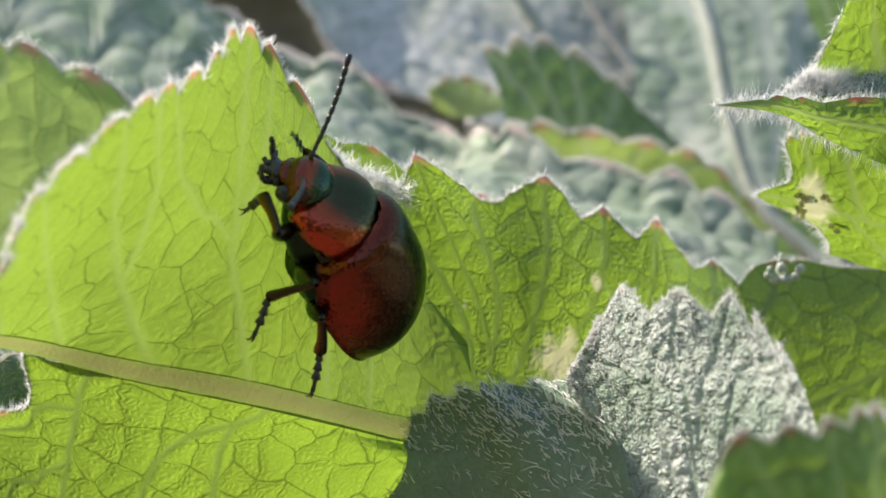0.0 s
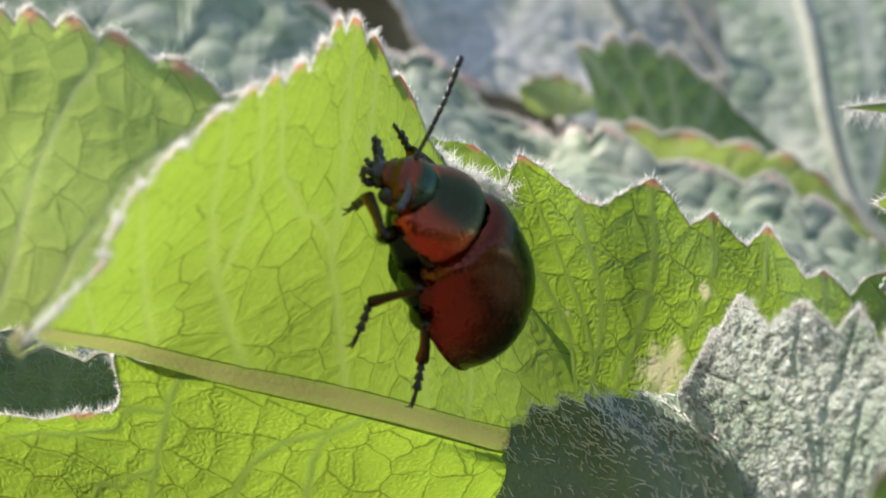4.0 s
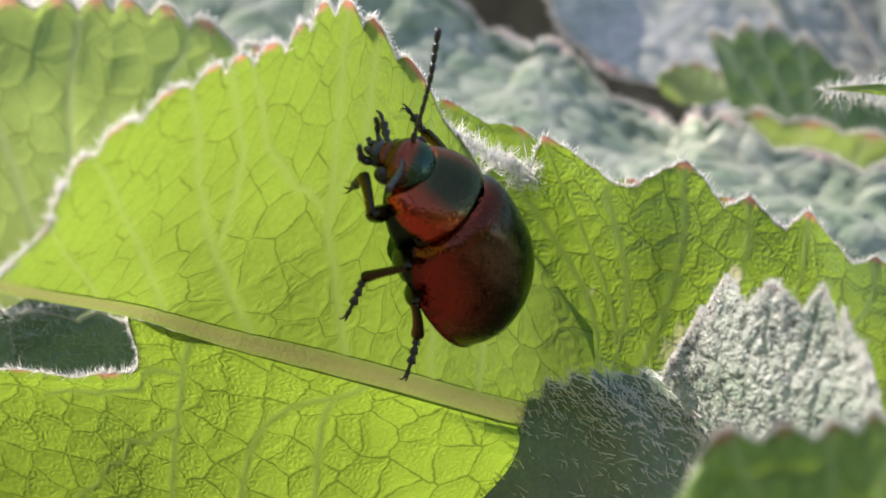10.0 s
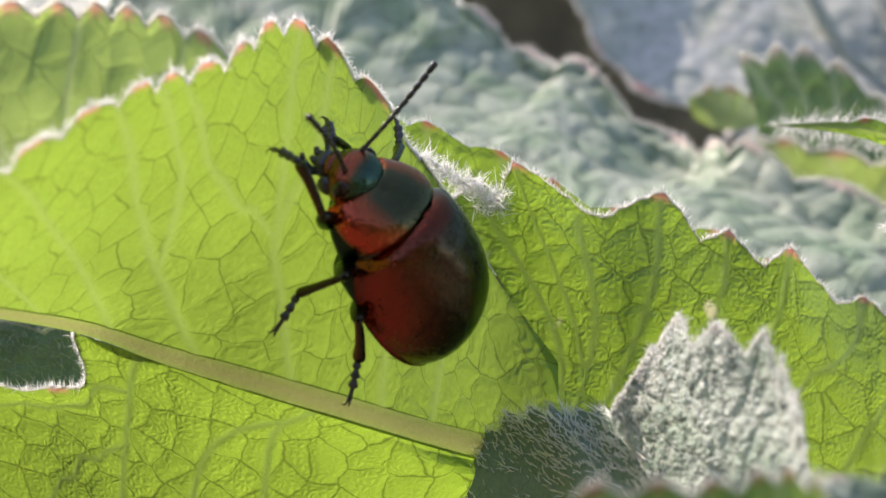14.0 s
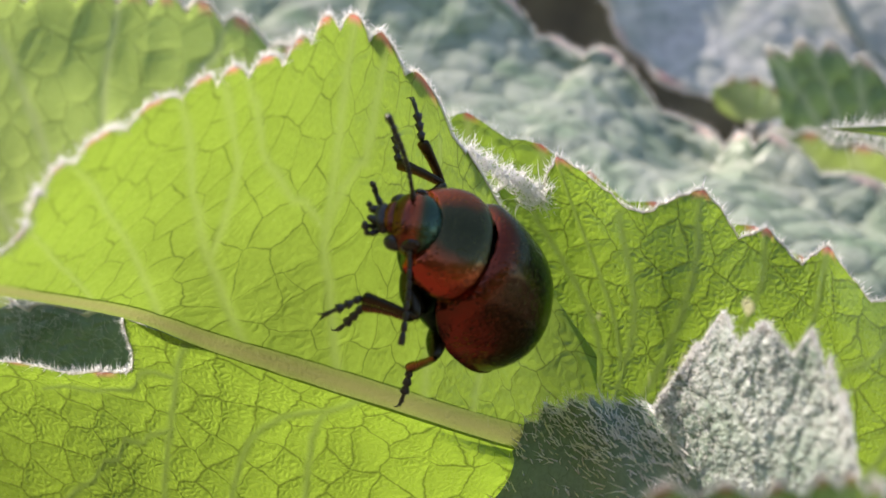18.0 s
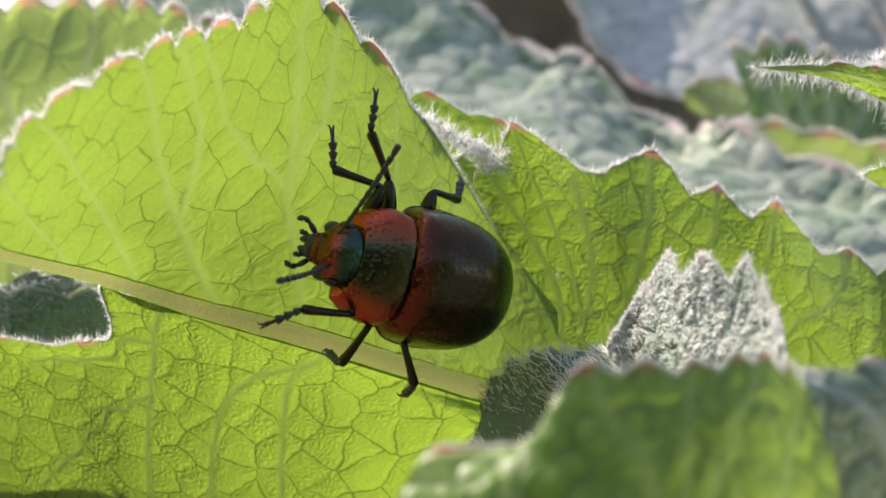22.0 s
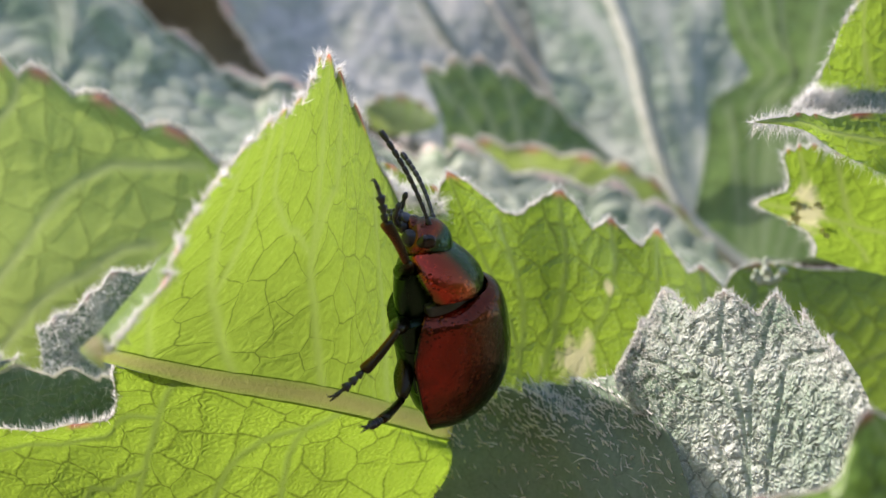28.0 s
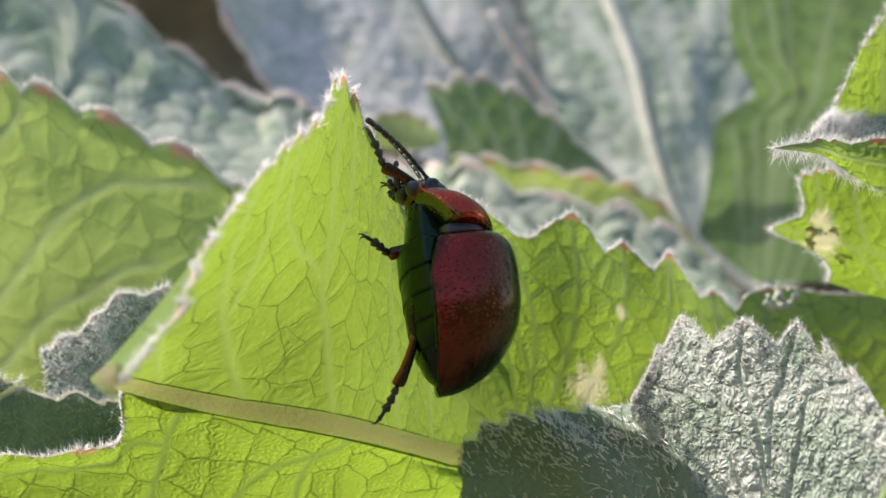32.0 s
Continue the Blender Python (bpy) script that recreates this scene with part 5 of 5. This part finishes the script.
stance(8, [(3.34, 2.5, -0.51), (4.08, 0.72, -1.21), (3.2, 0.27, -2.6)], [(1.13, 3.11, -0.05), (1.08, 2.99, -2.1), (0.35, 4.3, -2.91)], [(-0.3, 3.46, -0.48), (-2, 3.02, -1.54), (-2.9, 4.34, -2.12)], [(1.98, -3.12, -1.8), (3.4, -1.71, -1.36), (4.35, -3.06, -1.75)], [(1.41, -2.75, -0.49), (1.9, -4.45, -1.52), (3.58, -4.18, -1.43)], [(-1.78, -2.9, -1.48), (-2.84, -3.31, -3.05), (-3.86, -3.41, -3.87)])
stance(11.5, [(2.88, 2.59, 0.16), (4.31, 1.62, -0.93), (4.3, 2.25, -2.51)], [(1.4, 2.89, 0.24), (1.61, 2.95, -1.79), (1.05, 4.37, -2.55)], [(0.26, 3.23, -0.18), (-1.38, 3.25, -1.4), (-2.53, 4.5, -1.59)], [(2.65, -2.89, -1.88), (4.03, -1.76, -0.87), (4.89, -3.12, -1.46)], [(1.52, -2.68, -0.78), (1.79, -4.62, -1.44), (2.58, -5.98, -2.07)], [(-1.63, -2.64, -1.77), (-2.63, -2.99, -3.39), (-3.61, -3.04, -4.25)])
stance(12.5, [(3.07, 2.61, 0.43), (4.95, 2.15, -0.25), (5.71, 1.8, -1.72)], [(1.75, 2.97, 0.39), (1.96, 2.9, -1.65), (1.4, 4.28, -2.47)], [(0.38, 3.57, -0.23), (-1.2, 3.19, -1.49), (-2.26, 4.48, -1.8)], [(3.05, -2.76, -1.41), (4.48, -1.72, -0.37), (4.94, -3.22, -1.02)], [(1.72, -2.56, -0.57), (3.35, -3.75, -0.22), (4.72, -4.71, 0.08)], [(-1.46, -2.54, -1.62), (-2.45, -2.88, -3.25), (-3.43, -2.93, -4.13)])
stance(13.5, [(3.73, 2.42, 0.23), (5.58, 1.55, 0.09), (5.92, 0.88, -1.43)], [(1.66, 3.23, 0.29), (1.57, 3.24, -1.76), (1.08, 4.61, -2.66)], [(-0, 3.74, -0.21), (-1.56, 3.33, -1.46), (-2.59, 4.63, -1.85)], [(3.02, -2.74, -1.57), (4.44, -1.52, -0.73), (4.76, -2.97, -1.55)], [(1.74, -2.53, -0.47), (1.58, -4.49, -1.06), (1.97, -6.02, -1.68)], [(-1.44, -2.54, -1.44), (-2.49, -2.89, -3.03), (-3.5, -2.95, -3.87)])
stance(15.5, [(3.12, 2.58, -0.03), (5.1, 2.15, -0.35), (6.33, 1.53, -1.33)], [(0.93, 3.31, -0.11), (0.71, 3.51, -2.14), (0.17, 4.78, -3.14)], [(-0.99, 3.61, -0.56), (-2.46, 2.96, -1.82), (-3.49, 4.16, -2.44)], [(3.24, -2.56, -1.97), (4.35, -1.09, -1.09), (4.8, -2.44, -2.02)], [(1.96, -2.43, -0.86), (2.65, -4.31, -1.33), (3.47, -5.77, -1.61)], [(-1.65, -2.77, -1.7), (-2.68, -3.13, -3.3), (-3.68, -3.19, -4.15)])
stance(17, [(3.3, 2.64, -0.52), (5.14, 1.94, -1.08), (6.13, 1.08, -2.17)], [(1.02, 3.39, -0.5), (0.7, 3.51, -2.52), (0.05, 4.66, -3.59)], [(-0.75, 3.7, -0.95), (-2.32, 2.92, -2.02), (-3.45, 4.04, -2.61)], [(3.07, -2.66, -1.98), (4.31, -1.17, -1.3), (4.6, -2.65, -2.1)], [(2.14, -2.34, -0.86), (3.27, -4.06, -0.83), (3.61, -5.63, -1.4)], [(-1.64, -2.8, -1.23), (-2.74, -3.37, -2.72), (-3.78, -3.56, -3.5)])
stance(17.5, [(1.47, 2.48, -0.12), (1.93, 2.03, -2.08), (0.34, 1.54, -2.45)], [(1.1, 3.48, -0.65), (0.95, 2.95, -2.62), (0.45, 4.15, -3.72)], [(-0.96, 3.75, -1.13), (-2.51, 2.99, -2.24), (-3.44, 4.24, -2.93)], [(3.03, -2.58, -2.09), (4.49, -1.32, -1.4), (4.94, -2.84, -2.01)], [(1.87, -2.49, -0.49), (3.68, -3.44, -0.59), (4.78, -4.7, -0.9)], [(-1.54, -2.74, -0.96), (-2.69, -3.4, -2.36), (-3.76, -3.64, -3.09)])
stance(18, [(1.8, 2.78, -0.55), (3.24, 2.61, -1.99), (3.75, 3.54, -3.32)], [(1.87, 2.91, -0.73), (2.39, 2.31, -2.62), (1.84, 2.88, -4.13)], [(-0.18, 3.59, -0.85), (-1.05, 2.99, -2.61), (-2.05, 3.9, -3.63)], [(1.92, -2.53, -0.39), (2.81, -3.67, -1.85), (3.95, -4.92, -1.62)], [(0.97, -2.83, -1.03), (2.4, -4.29, -0.94), (3.63, -5.46, -0.86)], [(-2.19, -2.6, -1.49), (-3.37, -3.04, -2.96), (-4.45, -3.13, -3.71)])
stance(19, [(2.8, 2.65, -0.31), (4.49, 2.64, -1.49), (5.1, 3.95, -2.37)], [(2.05, 2.51, 0.01), (2.41, 1.04, -1.37), (2.33, 1.94, -2.81)], [(0.44, 3.38, -0.55), (-0.84, 3.22, -2.15), (-1.6, 3.49, -3.64)], [(1.6, -2.74, -0.19), (3.11, -4.08, -0.58), (3.81, -5.59, -0.2)], [(0.74, -3.13, -0.76), (1.35, -4.99, -0.16), (1.7, -6.51, 0.51)], [(-1.28, -2.58, -0.57), (-3.04, -3.6, -0.85), (-3.81, -4.79, -1.78)])
stance(20, [(2.8, 2.48, 0.53), (2.51, 1.62, -1.31), (2.8, 3.21, -1.85)], [(1.82, 2.51, 0.58), (2.23, 3.03, -1.37), (0.89, 3.52, -0.43)], [(0.2, 3.13, 0.43), (-1.5, 3.53, -0.65), (-2.42, 4.91, -0.95)], [(1.68, -2.53, -0.72), (3.32, -3.3, -1.69), (4.3, -4.67, -1.89)], [(0.74, -2.82, -1.32), (1.89, -4.15, -2.39), (3.01, -5.37, -2.75)], [(-0.97, -2.6, -1.18), (-2.47, -3.79, -1.91), (-3.61, -4.53, -2.93)])
stance(21, [(3.26, 2.77, 0.55), (4.13, 2.57, -1.3), (4.82, 3.85, -2.18)], [(2.76, 2.55, 0.35), (2.86, 1.86, -1.58), (2.78, 1.44, -3.23)], [(1.03, 3.05, 0.34), (-0.58, 3.6, -0.8), (-1.1, 4.61, -2.07)], [(2.42, -2.61, -0.6), (4.12, -2.88, -1.7), (5, -4.33, -1.84)], [(0.79, -2.67, -0.75), (1.04, -4.31, -1.94), (1.61, -5.9, -1.81)], [(-1.05, -2.2, -0.63), (-2.64, -3.44, -1.03), (-3.7, -4.23, -2.09)])
stance(22, [(2.81, 2.4, 1.51), (4.63, 2.16, 0.6), (5.92, 3.12, 0.04)], [(2.12, 2.52, 1.58), (2.12, 3.71, -0.09), (2.16, 3.59, -1.79)], [(0.3, 3.3, 1.26), (-1.06, 3.96, -0.12), (-1.6, 4.8, -1.5)], [(2.02, -2.6, -0.64), (3.61, -3.34, -1.69), (4.05, -4.98, -1.75)], [(1.1, -2.69, -1.36), (1.94, -4.54, -1.64), (2.46, -6.16, -1.71)], [(-0.68, -2.27, -1.37), (-2.16, -3.49, -2.09), (-3.07, -4.35, -3.24)])
stance(23, [(3.66, 2.47, 1.33), (5.43, 2.29, 0.32), (6.18, 2.45, -1.2)], [(2.13, 3.31, 1.24), (1.94, 4.76, -0.2), (2.69, 5.71, -1.39)], [(-0.07, 3.68, 1.14), (-1.65, 3.81, -0.15), (-2.66, 4.56, -1.31)], [(2.9, -2.47, -0.71), (4.15, -2.22, -2.32), (4.97, -3.66, -2.67)], [(1.56, -2.46, -1.21), (2.44, -4.3, -1.12), (3.04, -5.88, -0.89)], [(-0.2, -2.13, -1.2), (-0.87, -3.67, -2.37), (-1.71, -3.89, -3.83)])
stance(23.5, [(3.09, 2.22, 0.56), (4.09, 2.97, -1.05), (4.75, 3.05, -2.62)], [(1.22, 3.47, 0.12), (0.91, 4.81, -1.4), (1.13, 5.56, -2.91)], [(-0.79, 3.67, 0.15), (-2.35, 3.17, -1.08), (-3.48, 3.46, -2.33)], [(2.13, -2.53, -0.47), (3.08, -3.6, -1.92), (3.26, -4.99, -2.9)], [(0.52, -2.51, -0.71), (0.3, -4.3, -1.68), (0.93, -5.49, -2.71)], [(-1.86, -2.23, -2.09), (-2.93, -2.22, -3.7), (-3.95, -2.06, -4.52)])
stance(24, [(3.32, 1.71, -0.27), (4.94, 0.8, -1.14), (6.04, 0.39, -2.36)], [(1.2, 3.14, -0.86), (0.72, 4.37, -2.44), (0.75, 4.89, -4.07)], [(-0.7, 3.34, -0.6), (-2.27, 2.78, -1.8), (-3.29, 2.79, -3.15)], [(3.16, -2.84, -1.4), (3.56, -4.48, -2.56), (3.28, -2.81, -2.54)], [(-0.09, -3.3, -1.94), (-0.39, -3.93, -3.7), (-0.56, -4.52, -4.73)], [(-2.22, -2.72, -2.1), (-3.31, -2.87, -3.69), (-4.33, -2.76, -4.51)])
stance(24.5, [(2.58, 1.85, -0.07), (4.16, 1.59, -1.35), (4.91, 0.59, -2.49)], [(1.29, 3.06, -0.92), (0.85, 4.59, -2.22), (0.58, 5.06, -3.82)], [(-1.26, 3.34, -0.95), (-2.85, 2.64, -2.02), (-3.68, 2.42, -3.49)], [(2.5, -3.09, -0.5), (3.57, -4.17, -1.87), (4.25, -5.38, -2.85)], [(-0.23, -3.41, -1.46), (-0.65, -4.14, -3.15), (-0.9, -4.8, -4.13)], [(-2.35, -2.8, -1.52), (-3.55, -3.02, -3.01), (-4.62, -2.94, -3.77)])
stance(25, [(2.98, 1.72, -0.25), (4.55, 1.55, -1.56), (5.97, 1.27, -2.46)], [(1.1, 2.76, -0.42), (1.32, 3.02, -2.45), (1.23, 3.37, -4.1)], [(-1.58, 3.16, -1.34), (-2.01, 1.73, -2.73), (-2.36, 0.62, -3.97)], [(3.18, -2.98, -1.16), (3.16, -4.55, -2.48), (3.75, -6.03, -3.06)], [(-0.28, -3.52, -0.93), (-0.83, -4.38, -2.52), (-1.15, -5.11, -3.43)], [(-2.4, -2.89, -0.89), (-3.71, -3.21, -2.27), (-4.83, -3.17, -2.96)])
stance(25.5, [(3.83, 1.32, -0.39), (4.99, -0.14, -1.24), (4.68, -1.59, -2.09)], [(1.62, 2.87, -0.41), (1.65, 3.86, -2.21), (1.23, 3.99, -3.86)], [(-1.36, 3.36, -1.57), (-2.17, 1.74, -2.54), (-2.51, 0.87, -3.96)], [(1.63, -3.41, -1.1), (3.12, -3.2, -2.32), (4.18, -3.09, -3.13)], [(-0.37, -3.33, -1.15), (-0.83, -4.09, -2.82), (-1.12, -4.75, -3.78)], [(-2.44, -2.58, -1.24), (-3.65, -2.76, -2.73), (-4.71, -2.63, -3.5)])
stance(28, [(3.76, 2.3, -0.33), (5.74, 2.67, -0.7), (7.43, 2.44, -0.74)], [(1.54, 3.38, -1.01), (0.45, 4.39, -2.56), (0.11, 5.58, -3.72)], [(-1.57, 3.24, -1.52), (-1.24, 5.19, -2.07), (-0.59, 6.73, -2.39)], [(1.66, -3.19, -0.54), (2.28, -4.78, -1.69), (2.45, -6.22, -2.58)], [(2.2, -2.9, -1), (0.4, -3.2, -1.2), (-1, -3.3, -1.4)], [(-2.4, -2.4, -1.4), (-0.8, -3.2, -1.3), (-2.3, -3.4, -1.2)])
stance(29, [(1.88, 3.03, -0.97), (2.3, 4.42, -2.42), (2.93, 5.92, -2.92)], [(-0.95, 0.74, -1.99), (-2.41, 0.15, -3.38), (-3.42, 0.35, -4.73)], [(-2.87, 0.7, -1.59), (-3.63, 2.1, -2.88), (-4.89, 2.28, -4.01)], [(3.3, -0.55, 0.36), (4.64, -1.87, -0.45), (5.98, -2.84, -0.85)], [(2.2, -2.9, -1), (0.4, -3.2, -1.2), (-1, -3.3, -1.4)], [(-2.4, -2.4, -1.4), (-0.8, -3.2, -1.3), (-2.3, -3.4, -1.2)])
stance(30, [(0.91, 2.6, -0.72), (1.47, 2.69, -2.7), (1.9, 4.03, -3.65)], [(-0.04, 3.19, -0.73), (-0.86, 4.83, -1.65), (-0.81, 6.38, -2.33)], [(-2.59, 1.31, -1.33), (-4.12, 1, -2.66), (-5.53, 0.47, -3.52)], [(3.24, -0.26, 0.45), (3.73, -0.22, -1.55), (5.09, -0.16, -2.58)], [(2.2, -2.9, -1), (0.4, -3.2, -1.2), (-1, -3.3, -1.4)], [(-2.4, -2.4, -1.4), (-0.8, -3.2, -1.3), (-2.3, -3.4, -1.2)])
stance(31, [(2.43, 3, -1.07), (2.91, 4.47, -2.41), (3.4, 6.03, -2.9)], [(1.54, -0.02, -0.11), (0.84, 0.97, -1.77), (1.09, 2.27, -2.83)], [(-2.73, 0.66, -1.61), (-4.38, 0.73, -2.82), (-5.77, 0.82, -3.8)], [(3.7, -1.84, -0.45), (4.48, -3.59, -1.16), (5.55, -4.75, -1.79)], [(2.2, -2.9, -1), (0.4, -3.2, -1.2), (-1, -3.3, -1.4)], [(-2.4, -2.4, -1.4), (-0.8, -3.2, -1.3), (-2.3, -3.4, -1.2)])
stance(32, [(3.67, -0.08, -0.37), (4.76, 0.6, -1.97), (6.47, 1.35, -2.47)], [(1.49, -0.08, -0.17), (1.3, -0.27, -2.35), (1.85, 1.09, -3.21)], [(-2.79, 0.82, -1.75), (-4.53, 0.3, -2.8), (-5.82, -0.05, -3.86)], [(3.97, -0.27, -0.33), (4.75, -1.97, -1.15), (5.62, -3.27, -1.84)], [(2.2, -2.9, -1), (0.4, -3.2, -1.2), (-1, -3.3, -1.4)], [(-2.4, -2.4, -1.4), (-0.8, -3.2, -1.3), (-2.3, -3.4, -1.2)])

# where the tips of the left and the right antenna point, in the beetle's own millimetres
FEELS = [
    (0, (5.57, 4.6, 1.52), (5.97, -3.57, 2.66)),
    (0.5, (5.53, 4.6, 1.57), (5.4, -4.13, 2.25)),
    (2.5, (5.49, 4.6, 1.62), (5.53, -4.03, 2.33)),
    (3.5, (5.54, 4.56, 1.65), (5.45, -4.1, 2.27)),
    (4.5, (5.57, 4.58, 1.59), (5.64, -3.92, 2.43)),
    (6.5, (5.51, 4.48, 1.92), (6.75, -3.75, 0.77)),
    (7, (5.51, 4.46, 1.96), (6.09, -4.23, -0.02)),
    (7.5, (5.5, 4.45, 2.01), (6.47, -3.96, 0.93)),
    (8.5, (5.47, 4.46, 2.02), (6.48, -3.77, 1.61)),
    (9, (5.43, 4.48, 2.01), (6.87, -3.17, 2.19)),
    (9.5, (5.37, 4.49, 1.99), (6.22, -3.86, 1.86)),
    (10, (5.29, 4.43, 2.08), (6.8, -3.21, 2.38)),
    (10.5, (5.13, 4.42, 2.21), (6.25, -3.24, 2.85)),
    (11, (5.13, 4.24, 2.5), (5.88, -3.54, 3.01)),
    (12, (5.14, 4.1, 2.69), (6.21, -3.79, 2.82)),
    (13, (5.24, 4.13, 2.57), (6.13, -3.65, 2.74)),
    (13.5, (7.54, 1.72, 2.19), (4.59, -3.17, 3.65)),
    (15.5, (4.59, 4.46, 2.34), (7.26, -2.64, 1.1)),
    (17, (4.75, 4.66, 1.8), (6.96, -2.64, 1.7)),
    (17.5, (1.4, 2.74, 2.7), (7.68, 0.69, 0.97)),
    (18, (1.35, 3.95, -1.27), (7.06, -0.84, 1.41)),
    (19, (5.39, 4.01, 0.86), (3.43, -4.59, 2.28)),
    (20, (1.85, 4.26, 0.8), (6.92, -1.55, 2.22)),
    (21, (5.86, 4, -1.31), (7.34, -0.79, 2.71)),
    (22, (7.35, 1.36, 3.32), (2.96, -4.88, 2.15)),
    (23, (7.61, 0.96, 3.06), (2.74, -4.46, 2.56)),
    (23.5, (7.73, -0.99, -1.01), (5.11, -2.09, 3.61)),
    (24, (6.52, 1.95, 1.36), (6.58, -2.3, 2.1)),
    (24.5, (6.93, 1.73, -1.05), (6.51, -4.25, 0.7)),
    (25, (6.72, 1.41, 1.72), (6.31, -3.78, 2.09)),
    (25.5, (7.67, -1.87, 0.3), (6.17, -0.04, 2.41)),
    (28, (7.86, -1.23, -0.89), (5.36, -4.8, -0.95)),
    (29, (6.37, 3.9, 0.79), (5.02, -2.61, 3.72)),
    (30, (7.22, 2.86, -1.25), (7.28, -3.15, 0.57)),
    (31, (6.58, 3.67, 0.21), (7.68, -2.1, -1.47)),
    (32, (5.65, 3.33, -2.5), (7.57, -2.35, -1.58)),
]

# how far the forebody bends down and turns aside from the wing cases: seconds, degrees, degrees
BENDS = [
    (0, -0.6, -2.3),
    (4, 1.6, -1.3),
    (8, 0.3, -1.9),
    (10, 0.0, -2.1),
    (12, 0.2, -2.8),
    (13, 0.3, -4.3),
    (16, -1.5, -0.6),
    (17.5, 4.3, 0.4),
    (18, 3.9, 0.9),
    (19, -2.4, -5.3),
    (20, 0.5, -1.0),
    (21, 0.9, -0.4),
    (22, -0.6, -4.1),
    (23, -2.6, -9.2),
    (24, 1.1, -14.2),
    (25, 1.6, -17.1),
    (28, -0.9, -11.9),
    (29, 7.5, -2.5),
    (30, 15.6, -5.7),
    (31, 10.5, -5.8),
    (32, 11.9, -8.4),
]


def forebody(t):
    """The turn of pronotum and head on the body at t."""
    ts = [row[0] for row in BENDS]
    nod, aside = (float(np.interp(t, ts, [row[k] for row in BENDS])) for k in (1, 2))
    pivot = Matrix.Translation(Vector((1.3, 0, 0.2)) * MM)
    return pivot @ pose(0, 0, 0, 0, nod, aside) @ pivot.inverted()


def carried_along(t, point):
    return forebody(t) @ (Vector(point) * MM) / MM


def limb_rows(k):
    rows = ([], [], [])
    for t, joints in STANCES:
        hip, (knee, ankle, toe) = Vector(HIPS[k]), (Vector(j) for j in joints[k])
        hip = carried_along(t, hip) if k in (0, 3) else hip
        knee = hip + (knee - hip).normalized() * THIGH
        ankle = knee + (ankle - knee).normalized() * SHIN
        a = aim(hip, knee)
        inv = a.inverted()
        for row, m in zip(rows, (a, inv @ aim(knee, ankle), inv @ aim(ankle, toe))):
            row.append((t, m))
    return rows


def held(rows):
    """The same rows from the clip's start to its end, still until the first change."""
    (_, m) = rows[0]
    return [(0, m), *rows[:1], (10.5, m), *rows[1:]]


def motions():
    walk(beetle, [
        (0, crawl(-1.52, 2.89, 2.69, -72.6, -45.4, -130.3)),
        (4, crawl(-1.47, 2.73, 2.63, -73.4, -45.4, -130.4)),
        (8, crawl(-1.41, 2.82, 2.42, -79.9, -46.7, -130.4)),
        (9, crawl(-1.31, 2.92, 2.46, -78.2, -46.9, -131.0)),
        (10, crawl(-1.17, 2.69, 2.45, -74.5, -45.6, -129.1)),
        (10.5, crawl(-1.15, 2.67, 2.49, -73.1, -45.2, -130.8)),
        (11.5, crawl(-1.20, 2.52, 2.41, -76.5, -42.9, -132.4)),
        (12, crawl(-1.12, 2.66, 2.37, -75.2, -42.0, -133.1)),
        (12.5, crawl(-1.10, 2.91, 2.21, -74.2, -41.3, -129.6)),
        (13, crawl(-1.12, 2.75, 2.46, -75.3, -41.8, -130.1)),
        (15.5, crawl(-0.82, 1.91, 2.99, -68.7, -51.2, -135.9)),
        (16, crawl(-0.87, 2.39, 2.88, -69.3, -52.3, -136.8)),
        (17, crawl(-0.63, 2.61, 2.89, -69.0, -53.1, -128.0)),
        (17.5, crawl(-0.57, 2.51, 2.69, -74.2, -48.2, -124.7)),
        (18, crawl(-0.35, 2.63, 1.86, -73.4, -29.2, -123.0)),
        (19, crawl(-1.19, 2.57, 1.07, -78.4, -16.4, -133.0)),
        (20, crawl(-1.05, 2.68, 1.19, -94.2, -22.6, -129.4)),
        (21, crawl(-0.87, 2.51, 0.52, -87.2, -9.5, -132.5)),
        (22, crawl(-0.67, 2.72, -0.11, -97.4, -8.9, -139.7)),
        (23, crawl(0.04, 2.96, 0.54, -99.7, -30.4, -131.3)),
        (23.5, crawl(-0.02, 2.71, 0.70, -83.9, -44.9, -133.6)),
        (24, crawl(0.17, 2.38, 0.53, -77.6, -46.7, -134.8)),
        (24.5, crawl(-0.14, 1.59, 0.46, -80.6, -48.6, -130.6)),
        (25, crawl(-0.23, 2.41, -1.54, -84.8, -54.0, -125.9)),
        (28, crawl(-0.77, 1.60, 0.33, -81.8, -61.3, -119.6)),
        (29, crawl(-0.95, 1.84, 1.24, 75.2, -66.9, 97.0)),
        (30, crawl(-0.62, 1.66, 2.03, 97.1, -66.8, 76.5)),
        (31, crawl(-0.63, 1.42, 2.53, 82.3, -66.4, 88.5)),
        (32, crawl(-0.88, 1.36, 3.05, 76.4, -71.9, 94.6)),
    ])
    for ob in (pronotum, head):
        walk(ob, [(t, forebody(t)) for t, _, _ in BENDS])
    for k, limbs in enumerate(legs):
        for limb, rows in zip(limbs, limb_rows(k)):
            walk(limb, held(rows))
    for k, ob in enumerate(feelers):
        walk(ob, [(t, aim(carried_along(t, FEELER_ROOTS[k]), tips[k])) for t, *tips in FEELS])


motions()
